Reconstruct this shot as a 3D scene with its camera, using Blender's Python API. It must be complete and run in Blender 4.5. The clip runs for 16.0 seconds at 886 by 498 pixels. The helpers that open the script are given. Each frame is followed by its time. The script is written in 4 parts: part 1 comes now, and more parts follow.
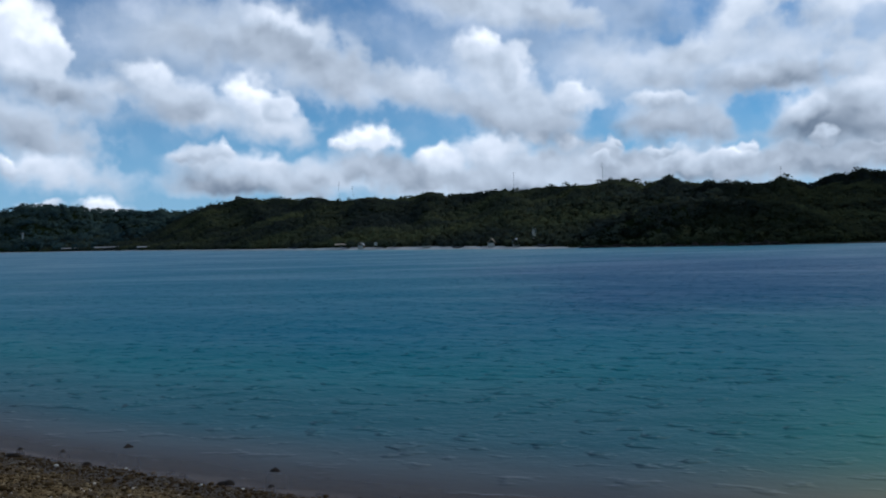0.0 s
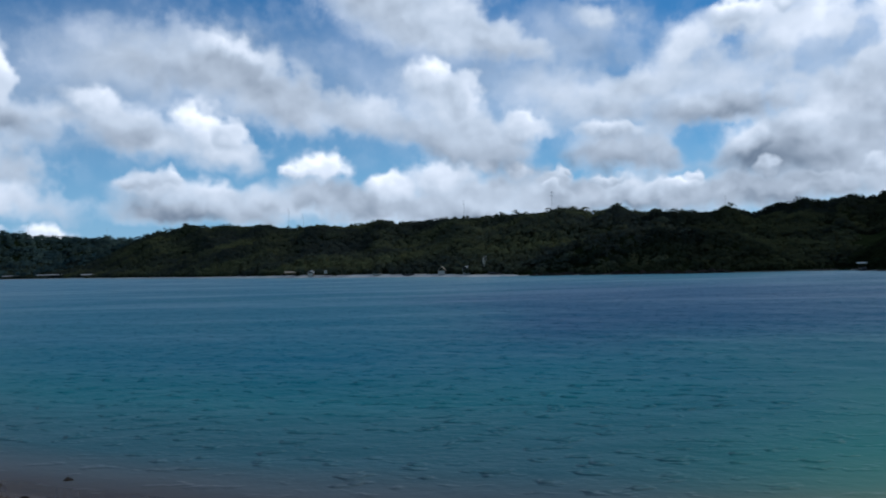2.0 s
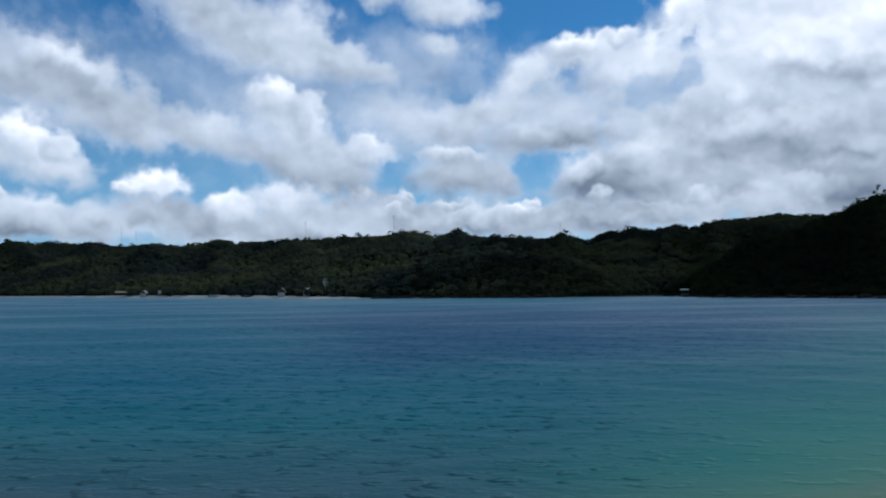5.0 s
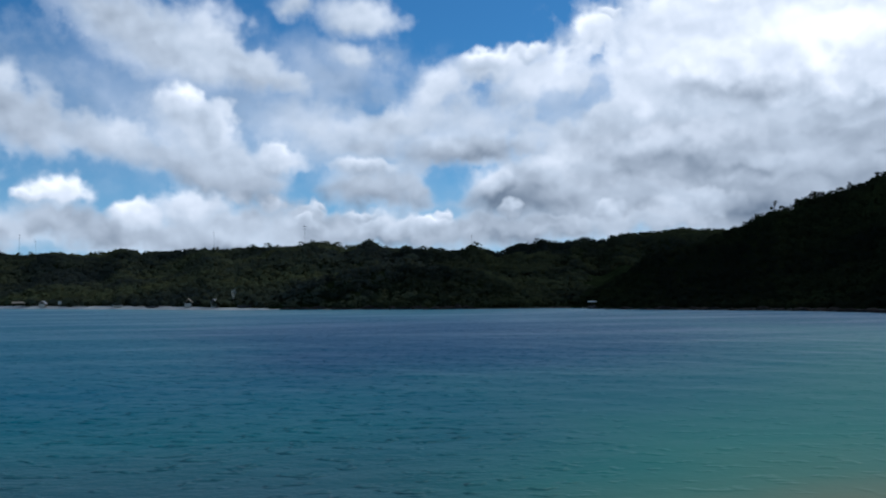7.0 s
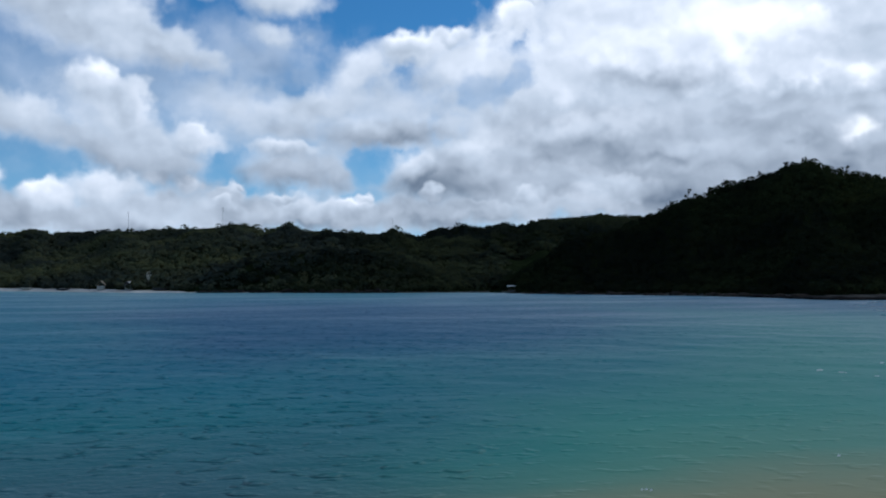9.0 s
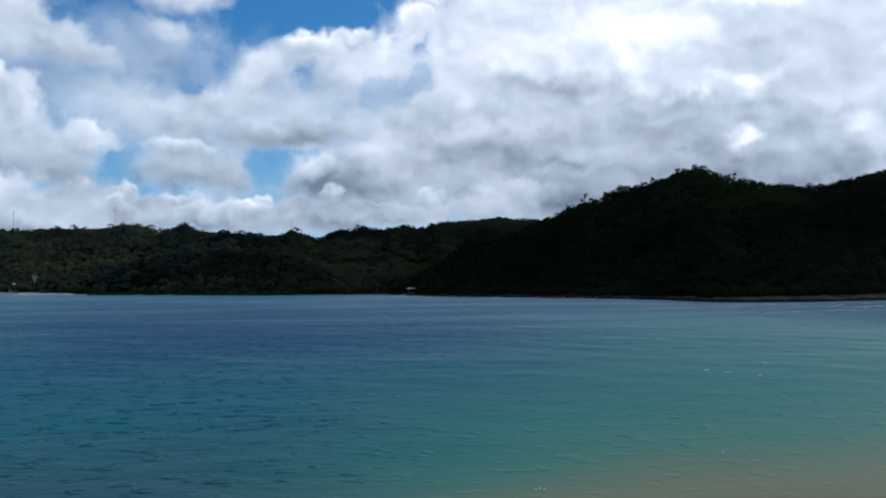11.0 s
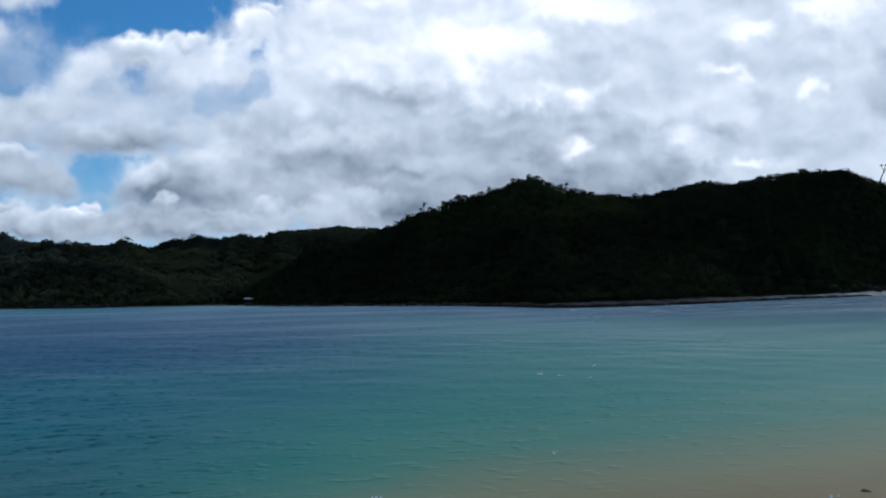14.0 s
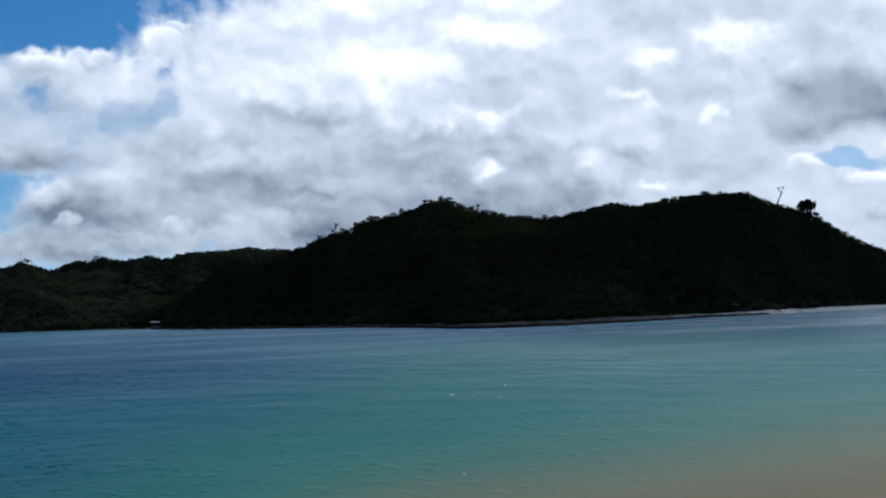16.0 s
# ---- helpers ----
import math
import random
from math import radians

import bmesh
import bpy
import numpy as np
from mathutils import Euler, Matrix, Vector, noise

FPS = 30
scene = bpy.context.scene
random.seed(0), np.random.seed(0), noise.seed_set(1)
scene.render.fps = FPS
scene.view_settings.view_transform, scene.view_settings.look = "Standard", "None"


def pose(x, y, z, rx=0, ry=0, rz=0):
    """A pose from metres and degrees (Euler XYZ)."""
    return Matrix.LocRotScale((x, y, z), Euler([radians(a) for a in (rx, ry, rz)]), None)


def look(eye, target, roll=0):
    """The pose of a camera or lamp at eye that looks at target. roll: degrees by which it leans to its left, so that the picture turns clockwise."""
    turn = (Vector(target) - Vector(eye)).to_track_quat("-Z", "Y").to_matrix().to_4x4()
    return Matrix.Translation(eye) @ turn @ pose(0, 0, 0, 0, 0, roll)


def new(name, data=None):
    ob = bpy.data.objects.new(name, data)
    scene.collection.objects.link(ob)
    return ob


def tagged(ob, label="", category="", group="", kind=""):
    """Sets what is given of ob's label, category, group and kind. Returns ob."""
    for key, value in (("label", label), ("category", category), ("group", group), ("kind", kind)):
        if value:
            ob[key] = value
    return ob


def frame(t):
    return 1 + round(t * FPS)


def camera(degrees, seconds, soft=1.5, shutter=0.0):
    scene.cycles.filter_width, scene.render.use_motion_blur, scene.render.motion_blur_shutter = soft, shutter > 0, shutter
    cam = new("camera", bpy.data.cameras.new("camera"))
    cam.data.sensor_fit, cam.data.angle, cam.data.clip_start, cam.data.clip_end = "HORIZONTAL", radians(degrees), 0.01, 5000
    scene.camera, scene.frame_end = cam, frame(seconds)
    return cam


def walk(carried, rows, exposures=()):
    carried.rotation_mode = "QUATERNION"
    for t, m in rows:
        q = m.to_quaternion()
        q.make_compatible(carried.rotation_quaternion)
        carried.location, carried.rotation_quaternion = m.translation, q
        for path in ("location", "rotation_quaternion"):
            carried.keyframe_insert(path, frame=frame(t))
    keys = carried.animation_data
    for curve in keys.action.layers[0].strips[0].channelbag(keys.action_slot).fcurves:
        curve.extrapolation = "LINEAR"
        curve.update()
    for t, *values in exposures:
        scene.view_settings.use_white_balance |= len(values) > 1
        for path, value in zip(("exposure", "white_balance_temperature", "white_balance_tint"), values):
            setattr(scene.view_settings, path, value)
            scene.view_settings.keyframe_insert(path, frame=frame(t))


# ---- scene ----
# The eye stands 3.5 m above the sea on a gravel beach and turns to its right.
EYE, REACH = 3.5, 0.5
ROWS = [
    (0.0, 0.01, -0.63, -1.39), (0.5, -0.56, -0.16, -1.32), (1.0, -1.06, 0.28, -1.30), (1.5, -2.02, 0.56, -1.37),
    (2.0, -3.01, 0.97, -1.36), (2.5, -4.53, 1.20, -1.36), (3.0, -6.28, 1.43, -1.45), (3.5, -7.93, 1.58, -1.05),
    (4.0, -9.32, 1.79, -0.88), (6.5, -16.94, 2.71, -0.41), (7.0, -17.85, 2.80, -0.44), (7.5, -18.76, 2.71, -0.30),
    (8.0, -19.90, 2.51, 0.11), (8.5, -21.19, 2.34, 0.43), (9.0, -22.61, 1.81, -0.11), (11.5, -30.08, 2.16, 0.15),
    (12.0, -31.58, 2.25, 0.16), (12.5, -33.28, 2.27, 0.14), (13.0, -34.85, 2.25, 0.01), (13.5, -36.57, 2.31, 0.42),
    (14.0, -38.22, 2.41, -0.70), (14.5, -39.82, 2.83, -1.15), (15.0, -41.34, 3.41, -0.80), (15.5, -42.57, 3.71, -0.85),
    (16.0, -43.51, 3.60, -1.14),
]
cam = camera(49.9, 16.0, soft=2.0)
walk(cam, [(t, pose(0.01 + REACH * math.sin(radians(-yaw)), REACH * math.cos(radians(yaw)) - REACH, EYE, 90 + pitch, 0, yaw)
            @ pose(0, 0, 0, 0, 0, roll)) for t, yaw, pitch, roll in ROWS],
     exposures=[(0.0, 0.0, 5880, 9), (16.0, 0.0, 5880, 9)])

# ---- light: a broken cloud deck under a high tropical sun, ahead and to the right ----
SUN_AZ, SUN_EL = 66.0, 46.0
sun = new("sun", bpy.data.lights.new("sun", "SUN"))
sun.data.energy, sun.data.angle, sun.data.color = 1.0, radians(10), (1.0, 0.95, 0.87)
sun.matrix_world = look((0, 0, 50), (-50 * math.sin(radians(SUN_AZ)) * math.cos(radians(SUN_EL)),
                                    -50 * math.cos(radians(SUN_AZ)) * math.cos(radians(SUN_EL)),
                                    50 - 50 * math.sin(radians(SUN_EL))))
world = bpy.data.worlds.new("sky")
scene.world = world
world.use_nodes = True


class Nodes:
    """Short hand for building node trees."""

    def __init__(self, tree):
        self.tree = tree
        tree.nodes.clear()

    def add(self, kind, ins=None, **props):
        n = self.tree.nodes.new(kind)
        for k, v in props.items():
            setattr(n, k, v)
        for k, v in (ins or {}).items():
            if isinstance(v, bpy.types.NodeSocket):
                self.tree.links.new(v, n.inputs[k])
            else:
                n.inputs[k].default_value = v
        return n

    def math(self, op, a, b=0.0, c=0.0, clamp=False):
        return self.add("ShaderNodeMath", {0: a, 1: b, 2: c}, operation=op, use_clamp=clamp).outputs[0]

    def vec(self, op, a, b=(0, 0, 0)):
        return self.add("ShaderNodeVectorMath", {0: a, 1: b}, operation=op).outputs[0]

    def ramp(self, fac, stops, mode="LINEAR"):
        n = self.add("ShaderNodeValToRGB", {0: fac})
        n.color_ramp.interpolation = mode
        e = n.color_ramp.elements
        while len(e) < len(stops):
            e.new(0.5)
        for i, (p, c) in enumerate(stops):
            e[i].position, e[i].color = p, (*c, 1)
        return n.outputs[0]

    def step(self, v, lo, hi, to_lo=0.0, to_hi=1.0):
        return self.add("ShaderNodeMapRange", {0: v, 1: lo, 2: hi, 3: to_lo, 4: to_hi}, interpolation_type="SMOOTHSTEP").outputs[0]

    def mix(self, f, a, b, blend="MIX"):
        n = self.add("ShaderNodeMix", {0: f}, data_type="RGBA", blend_type=blend)
        for k, v in ((6, a), (7, b)):
            if isinstance(v, bpy.types.NodeSocket):
                self.tree.links.new(v, n.inputs[k])
            else:
                n.inputs[k].default_value = (*v, 1)
        return n.outputs[2]

    def noise(self, v, scale, detail=4, rough=0.5, dims="3D"):
        return self.add("ShaderNodeTexNoise", {"Vector": v, "Scale": scale, "Detail": detail, "Roughness": rough}, noise_dimensions=dims).outputs[0]


# clouds, from the back to the front: kind, bearing, height above the horizon, half width, half height, slant (degrees), brightness of the top
# kinds: a crisp head, a body with a softer rim, the solid deck, a soft patch, a thin veil, a gap
BANK_VEIL = [
    ("v", -15.7, 11.1, 14.5, 5.3, 2, 0.62), ("v", 4.2, 11, 15.5, 5.5, -2, 0.58), ("v", -23, 8.1, 5.8, 3.7, 2, 0.62),
]
LOW_HEAPS = [
    ("s", -21.4, 3.9, 5.6, 1, -3, 0.66), ("h", -19.4, 2.3, 1.3, 0.6, -1, 0.96), ("h", -22.5, 2.4, 1.5, 0.4, -1, 0.92), ("b", -23.1, 6.3, 4.3, 1.9, -23, 0.66),
    ("b", -22.8, 4.4, 2.7, 1, -6, 0.78), ("h", -24.6, 4.7, 0.8, 0.7, 1, 0.92), ("b", -12.7, 3.5, 4.2, 1, -1, 0.6), ("b", -13.6, 4.8, 2.7, 1.2, 0, 0.8),
    ("h", -14.5, 5.3, 1.3, 0.7, 0, 0.86), ("h", -12.8, 5.4, 0.8, 0.6, 0, 0.92), ("b", -10.4, 4.2, 2.8, 1.1, -7, 0.86), ("b", -7.6, 3.6, 3.7, 1.2, -1, 0.66),
]
MID_HEAPS = [
    ("b", -4.3, 4.2, 3.5, 1.3, -1, 0.58), ("h", -4.3, 5.9, 1.7, 1, -1, 1.12), ("h", -5.5, 5.5, 0.9, 0.5, -1, 1), ("b", -0.7, 3.7, 4.1, 1.2, -1, 0.58),
    ("h", -0.2, 4.8, 1.6, 1, -1, 0.92), ("h", 2.8, 5.2, 2.5, 1.3, -2, 0.92), ("b", 5.1, 4.1, 4.2, 1.2, -2, 0.62), ("h", 7.6, 5.2, 1.1, 0.6, -2, 1.06),
    ("h", 5.6, 5.7, 0.8, 0.4, -2, 1.02), ("b", 4, 3.2, 4.7, 0.9, -2, 0.6), ("b", 9.4, 3.5, 3, 1, -2, 0.66), ("h", 9.8, 4.1, 0.7, 0.6, -2, 0.9),
]
LOW_BANK = [
    ("s", 2.8, 3.3, 13.4, 1.4, 0, 0.6), ("s", 20.1, 3.7, 14.3, 1.4, -1, 0.6), ("b", 12.3, 3.8, 6.8, 1.1, 0, 0.6), ("h", 10.8, 5.1, 0.9, 0.6, 0, 0.96),
    ("h", 10, 4.6, 1.9, 0.7, 0, 0.84), ("h", 15.2, 3.9, 2.9, 0.8, 0, 0.88), ("h", 17.1, 4.5, 1.9, 0.7, 0, 1), ("h", 18.1, 5, 0.8, 0.4, 0, 0.96),
    ("h", 13, 4.6, 1, 0.4, 0, 0.92), ("h", 2.1, 3.9, 1.3, 0.5, 1, 0.86), ("h", -0.2, 4.2, 0.9, 0.4, 1, 0.82), ("h", 11.3, 5.2, 0.5, 0.4, 0, 0.94),
    ("b", 21.8, 4, 6.4, 0.9, -1, 0.62), ("h", 25.2, 4.2, 2, 0.6, -1, 0.8),
]
WEST_STREAKS = [
    ("b", -22, 9, 3.3, 1.3, -26, 0.6), ("h", -23.7, 11.4, 3.1, 2.4, -38, 1), ("h", -22, 10.7, 1.5, 1.4, -29, 0.94), ("s", -18.9, 8.6, 2, 0.9, -4, 0.68),
    ("b", -14.9, 8, 4.7, 1.5, -18, 0.72), ("h", -16.8, 9.7, 1.9, 1, -9, 1), ("b", -10, 7, 3.1, 1.4, -22, 0.82), ("h", -10.9, 8.4, 2.4, 1.3, -26, 1.02),
    ("h", -9.2, 7.8, 1.5, 1, -35, 0.9), ("s", -14.4, 11.9, 6.6, 2.4, -8, 0.6), ("b", -9.3, 11.4, 5.4, 2.4, -27, 0.68), ("s", -9.2, 12.7, 2.9, 0.7, -29, 0.98),
    ("b", -6, 10, 3.5, 1.9, -25, 0.64),
]
MIDDLE_STREAK = [
    ("s", -2.6, 9.2, 3.7, 1.6, -9, 0.7), ("b", -1.3, 9.2, 3.2, 1.5, -9, 0.78), ("b", 4.1, 7.1, 4.7, 1.5, -18, 0.58), ("b", 6.3, 7.6, 3.9, 1.9, -34, 0.72),
    ("b", 3.5, 9.4, 3.9, 1.9, -29, 0.8), ("h", 2.2, 11.1, 1.6, 1.3, -21, 0.98), ("h", 4.2, 10.3, 1.5, 1.3, -36, 0.88), ("h", 8.2, 8.2, 1.5, 1.1, -22, 0.88),
    ("s", 0.7, 8.1, 2.5, 1.1, -2, 0.66), ("s", 4.9, 6.6, 5.1, 1.5, -26, 0.62),
]
UPPER_STREAK = [
    ("s", 1.7, 13.7, 5.7, 1.3, -13, 0.62), ("b", 0.1, 15.4, 5.8, 1.9, -18, 0.7), ("b", 3.7, 14.7, 3.3, 2.4, -35, 0.86), ("b", 6.8, 13.3, 3.1, 1.2, -18, 0.73),
    ("s", 8.9, 12.5, 1.4, 0.9, -28, 0.72), ("v", 11.6, 13.2, 5.8, 2.6, 1, 0.54), ("s", 12.7, 14.2, 2, 0.8, -23, 0.74), ("b", 13, 16.4, 3.1, 1.4, -9, 0.84),
    ("s", 8.9, 17.1, 1.9, 0.8, 2, 0.72),
]
DECK = [
    ("d", 40.9, 9.8, 18.8, 6.3, -1, 0.74), ("d", 45.6, 14.7, 18.3, 4.7, -3, 0.95), ("d", 62, 10.7, 16.9, 11.1, -6, 0.78), ("b", 30.4, 5.5, 14.3, 2.4, 0, 0.5),
    ("d", 37.2, 7, 16.3, 4, 0, 0.52),
]
DECK_EDGE = [
    ("s", 10.3, 10.2, 4.4, 1.6, -5, 0.64), ("s", 20.2, 10.4, 7.9, 2.5, 5, 0.69), ("b", 15, 10.3, 3.8, 1.2, 8, 0.8), ("b", 17.8, 12.3, 3.2, 1.5, 23, 0.88),
    ("h", 21.2, 13.8, 2.7, 1, 10, 0.94), ("b", 23.9, 12.8, 3.7, 2, 3, 0.86), ("h", 20.2, 14, 1.4, 0.7, 8, 0.94), ("h", 23.1, 14.4, 1.4, 0.6, -2, 0.94),
    ("h", 27, 15.5, 1.8, 1.4, 21, 1.04), ("h", 27.8, 16.6, 0.9, 0.3, -3, 1), ("b", 31.7, 15.3, 4.9, 2.2, -4, 1),
]
DECK_FOOT = [
    ("s", 13.3, 8.9, 5.1, 1.8, 0, 0.54), ("s", 16.2, 6.7, 2.9, 2, 0, 0.53), ("b", 13.7, 6.4, 3.8, 1.6, -2, 0.54), ("h", 13.3, 7.7, 2.4, 0.6, -6, 0.78),
    ("b", 19.5, 8.8, 5.5, 1.3, -1, 0.59), ("b", 21.8, 6, 3.2, 1.7, -1, 0.56), ("h", 23.7, 7.2, 2, 1.1, -1, 0.7), ("s", 25.5, 5.8, 5, 1.5, -1, 0.53),
    ("h", 27.7, 5.2, 1.1, 0.7, -1, 0.75), ("h", 22, 5.1, 0.8, 0.5, -1, 0.8), ("h", 21.2, 6.5, 1.4, 0.7, 29, 0.71), ("s", 23.8, 4.4, 5.1, 0.8, -1, 0.56),
    ("b", 32.7, 5.2, 2.9, 0.8, -2, 0.68), ("s", 30.1, 4.3, 3.9, 0.7, -1, 0.63),
]
DECK_GREYS = [
    ("s", 34.5, 11.6, 6.8, 1.3, -2, 0.52), ("s", 30.4, 9.1, 7.2, 1.1, 4, 0.82), ("s", 35.9, 7.3, 4.8, 1.1, 0, 0.44), ("s", 40.6, 9.8, 4.4, 0.7, -5, 0.6),
    ("s", 30.4, 6, 3.7, 0.8, -10, 0.62), ("s", 46.9, 13.8, 4.5, 1, -3, 0.74), ("s", 46.6, 9.3, 3.1, 0.7, -2, 0.6), ("s", 42.6, 7.7, 1.5, 0.6, -1, 0.52),
    ("s", 51.3, 7.7, 2.8, 0.8, -2, 0.56), ("s", 54.9, 8.9, 2.6, 0.9, -22, 0.54), ("s", 57, 10.6, 2, 1, -4, 0.6),
]
DECK_LIGHTS = [
    ("s", 39.8, 12.7, 3, 1.9, -28, 1.15), ("s", 33.8, 15.7, 5.1, 1.4, -8, 1), ("s", 45.6, 16.3, 6.6, 1.4, -3, 1.12), ("s", 46.9, 11.4, 1.9, 1.1, -3, 1.12),
    ("s", 44.9, 11.9, 1.3, 0.8, -2, 0.98), ("s", 46.2, 8.2, 1.5, 0.8, -2, 1), ("s", 52.5, 8.9, 1.9, 0.8, -3, 0.92), ("s", 56.4, 7, 2, 0.5, -3, 1),
    ("s", 55, 12.1, 2.7, 0.7, -11, 1.04), ("s", 56.5, 14.4, 2.6, 1, -6, 1.08), ("s", 25.6, 14.2, 2.4, 0.8, 11, 0.98),
]
EAST_DECK = [
    ("s", 60.6, 13.6, 2.4, 1.1, -5, 0.62), ("b", 66.3, 11.5, 5.6, 2.8, -6, 0.56), ("s", 64.5, 10.1, 3, 1.3, -5, 0.58), ("s", 60.7, 15.4, 3.8, 1.4, -6, 1.15),
    ("s", 66.8, 14.9, 2.9, 1.1, -7, 1), ("s", 59.5, 10.9, 1, 0.9, -4, 1.1), ("s", 59.2, 8, 1.9, 1.3, -3, 0.84), ("s", 62, 8.1, 1.2, 1, -4, 0.76),
    ("h", 64.6, 7.8, 1.4, 0.7, -4, 1), ("b", 68, 6.8, 2.3, 0.7, -4, 1.04), ("s", 68.2, 4.7, 1.3, 0.9, -3, 0.6),
]
GAPS = [
    ("g", 18.4, 7, 1.5, 1.3, -1, 1), ("g", 24.8, 11.3, 1.7, 1.1, 8, 0.55), ("g", 27, 12, 1.2, 0.7, 32, 0.5), ("g", 10.1, 6.6, 1.1, 0.9, 30, 0.6),
]
EAST_GAPS = [
    ("g", 66.9, 7.9, 2.2, 0.5, -13, 0.7),
]
SHEETS = [BANK_VEIL, DECK, LOW_BANK, LOW_HEAPS, MID_HEAPS, DECK_EDGE, DECK_FOOT, DECK_GREYS, DECK_LIGHTS, EAST_DECK, WEST_STREAKS, MIDDLE_STREAK, UPPER_STREAK]
# width of the rim, greatest cover, fall of brightness from the top to the base
KINDS = {"h": (0.52, 1.0, 0.36), "b": (0.66, 1.0, 0.24), "d": (0.30, 1.0, 0.10), "s": (0.9, 0.95, 0.12), "v": (1.0, 0.55, 0.06), "g": (0.8, 1.0, 0.0)}


def make_sky():
    n = Nodes(world.node_tree)
    way = n.add("ShaderNodeTexCoord").outputs["Generated"]
    x, y, z = n.add("ShaderNodeSeparateXYZ", {0: way}).outputs
    az = n.math("MULTIPLY", n.math("ARCTAN2", x, y), 57.2958)
    el = n.math("MULTIPLY", n.math("ARCSINE", z), 57.2958)
    flat = n.add("ShaderNodeCombineXYZ", {0: az, 1: el, 2: 0.0}).outputs[0]

    # billowing edges: the place is pushed about by noise at several sizes
    def push(scale, amount, detail, rough=0.5):
        c = n.add("ShaderNodeTexNoise", {"Vector": flat, "Scale": scale, "Detail": detail, "Roughness": rough}, noise_dimensions="2D").outputs[1]
        return n.vec("MULTIPLY", n.vec("SUBTRACT", c, (0.5, 0.5, 0.5)), (amount, amount * 0.8, 0))
    place = n.vec("ADD", flat, n.vec("ADD", push(0.22, 1.8, 2), n.vec("ADD", push(0.7, 1.5, 2), push(1.9, 0.28, 3))))
    ragged = n.step(n.noise(flat, 0.7, 3, 0.5, "2D"), 0.3, 0.7, 0.0, 0.18)
    # billows: sides turned up to the sun are bright, hollows grey
    def relief(scale, lift, detail):
        p = n.vec("ADD", n.vec("MULTIPLY", flat, (0.8, 1.15, 1)), push(scale * 2.0, 0.5 / scale, 2))
        return n.math("SUBTRACT", n.noise(p, scale, detail, 0.5, "2D"), n.noise(n.vec("ADD", p, (lift * 0.4, lift, 0)), scale, detail, 0.5, "2D"))
    bumps = n.math("ADD", n.math("MULTIPLY", relief(0.20, 1.3, 2), 0.52), n.math("MULTIPLY", relief(0.55, 0.50, 2), 0.17))
    ramp = [(0.0, (0.17, 0.215, 0.28)), (0.25, (0.39, 0.44, 0.51)), (0.5, (0.57, 0.63, 0.71)), (0.78, (0.79, 0.83, 0.90)), (1.0, (1.10, 1.10, 1.10))]
    air = n.add("ShaderNodeTexSky", sky_type="NISHITA", sun_disc=False, sun_elevation=radians(SUN_EL), sun_rotation=radians(SUN_AZ),
                air_density=1.0, dust_density=0.3, ozone_density=4.0).outputs[0]
    blue = n.mix(1.0, air, (0.0245, 0.054, 0.071), "MULTIPLY")
    # the air is milky towards the horizon
    blue = n.mix(n.step(el, 1.5, 11.0, 0.55, 0.0), blue, (0.36, 0.56, 0.80))
    open_sky = n.add("ShaderNodeBackground", {0: blue, 1: 1.0}).outputs[0]
    gap = 1.0
    for kind, a, e, w, h, slant, deep in GAPS + EAST_GAPS:
        m = n.add("ShaderNodeMapping", {"Vector": place, "Location": (a, e, 0), "Rotation": (0, 0, radians(slant)), "Scale": (w * 1.25, h * 1.25, 1)}, vector_type="TEXTURE").outputs[0]
        inside = n.add("ShaderNodeTexGradient", {0: m}, gradient_type="SPHERICAL").outputs[1]
        gap = n.math("MULTIPLY", gap, n.step(inside, 0.0, 0.55, 1.0, 1.0 - deep * 0.85))

    def sheet_of(puffs, behind):
        """One puff is laid over another: its cover hides what lies behind it."""
        tone, cover = 0.72, 0.0
        for kind, a, e, w, h, slant, top in puffs:
            rim, most, drop = KINDS[kind]
            m = n.add("ShaderNodeMapping", {"Vector": place, "Location": (a, e, 0), "Rotation": (0, 0, radians(slant)), "Scale": (w * 1.3, h * 1.3, 1)}, vector_type="TEXTURE").outputs[0]
            inside = n.add("ShaderNodeTexGradient", {0: m}, gradient_type="SPHERICAL").outputs[1]
            c = n.add("ShaderNodeMapRange", {0: inside, 1: ragged, 2: rim + 0.1, 3: 0.0, 4: most}, interpolation_type="SMOOTHSTEP").outputs[0]
            gx, gy = -math.sin(radians(slant)) * drop * 0.65 / h, math.cos(radians(slant)) * drop * 0.65 / h
            up = n.add("ShaderNodeVectorMath", {0: place, 1: (gx, gy, 0)}, operation="DOT_PRODUCT").outputs[1]
            own = n.math("ADD", up, top - drop * 0.5 - gx * a - gy * e)
            tone = n.add("ShaderNodeMix", {0: c, 2: tone, 3: own}, data_type="FLOAT").outputs[0]
            cover = n.add("ShaderNodeMix", {0: c, 2: cover, 3: 1.0}, data_type="FLOAT").outputs[0]
        lit = n.add("ShaderNodeBackground", {0: n.ramp(n.math("MULTIPLY_ADD", n.math("ADD", tone, bumps), 1.45, -0.42), ramp), 1: 1.0}).outputs[0]
        return n.add("ShaderNodeMixShader", {0: n.math("MULTIPLY", cover, gap), 1: behind, 2: lit}).outputs[0]
    ahead = open_sky
    for puffs in SHEETS:
        ahead = sheet_of(puffs, ahead)
    # overhead and behind, the same broken deck, grey from below
    broken = n.noise(n.vec("MULTIPLY", way, (1, 1, 2)), 2.6, 5, 0.55)
    grey = n.ramp(n.math("MULTIPLY_ADD", broken, 0.7, -0.12), ramp)
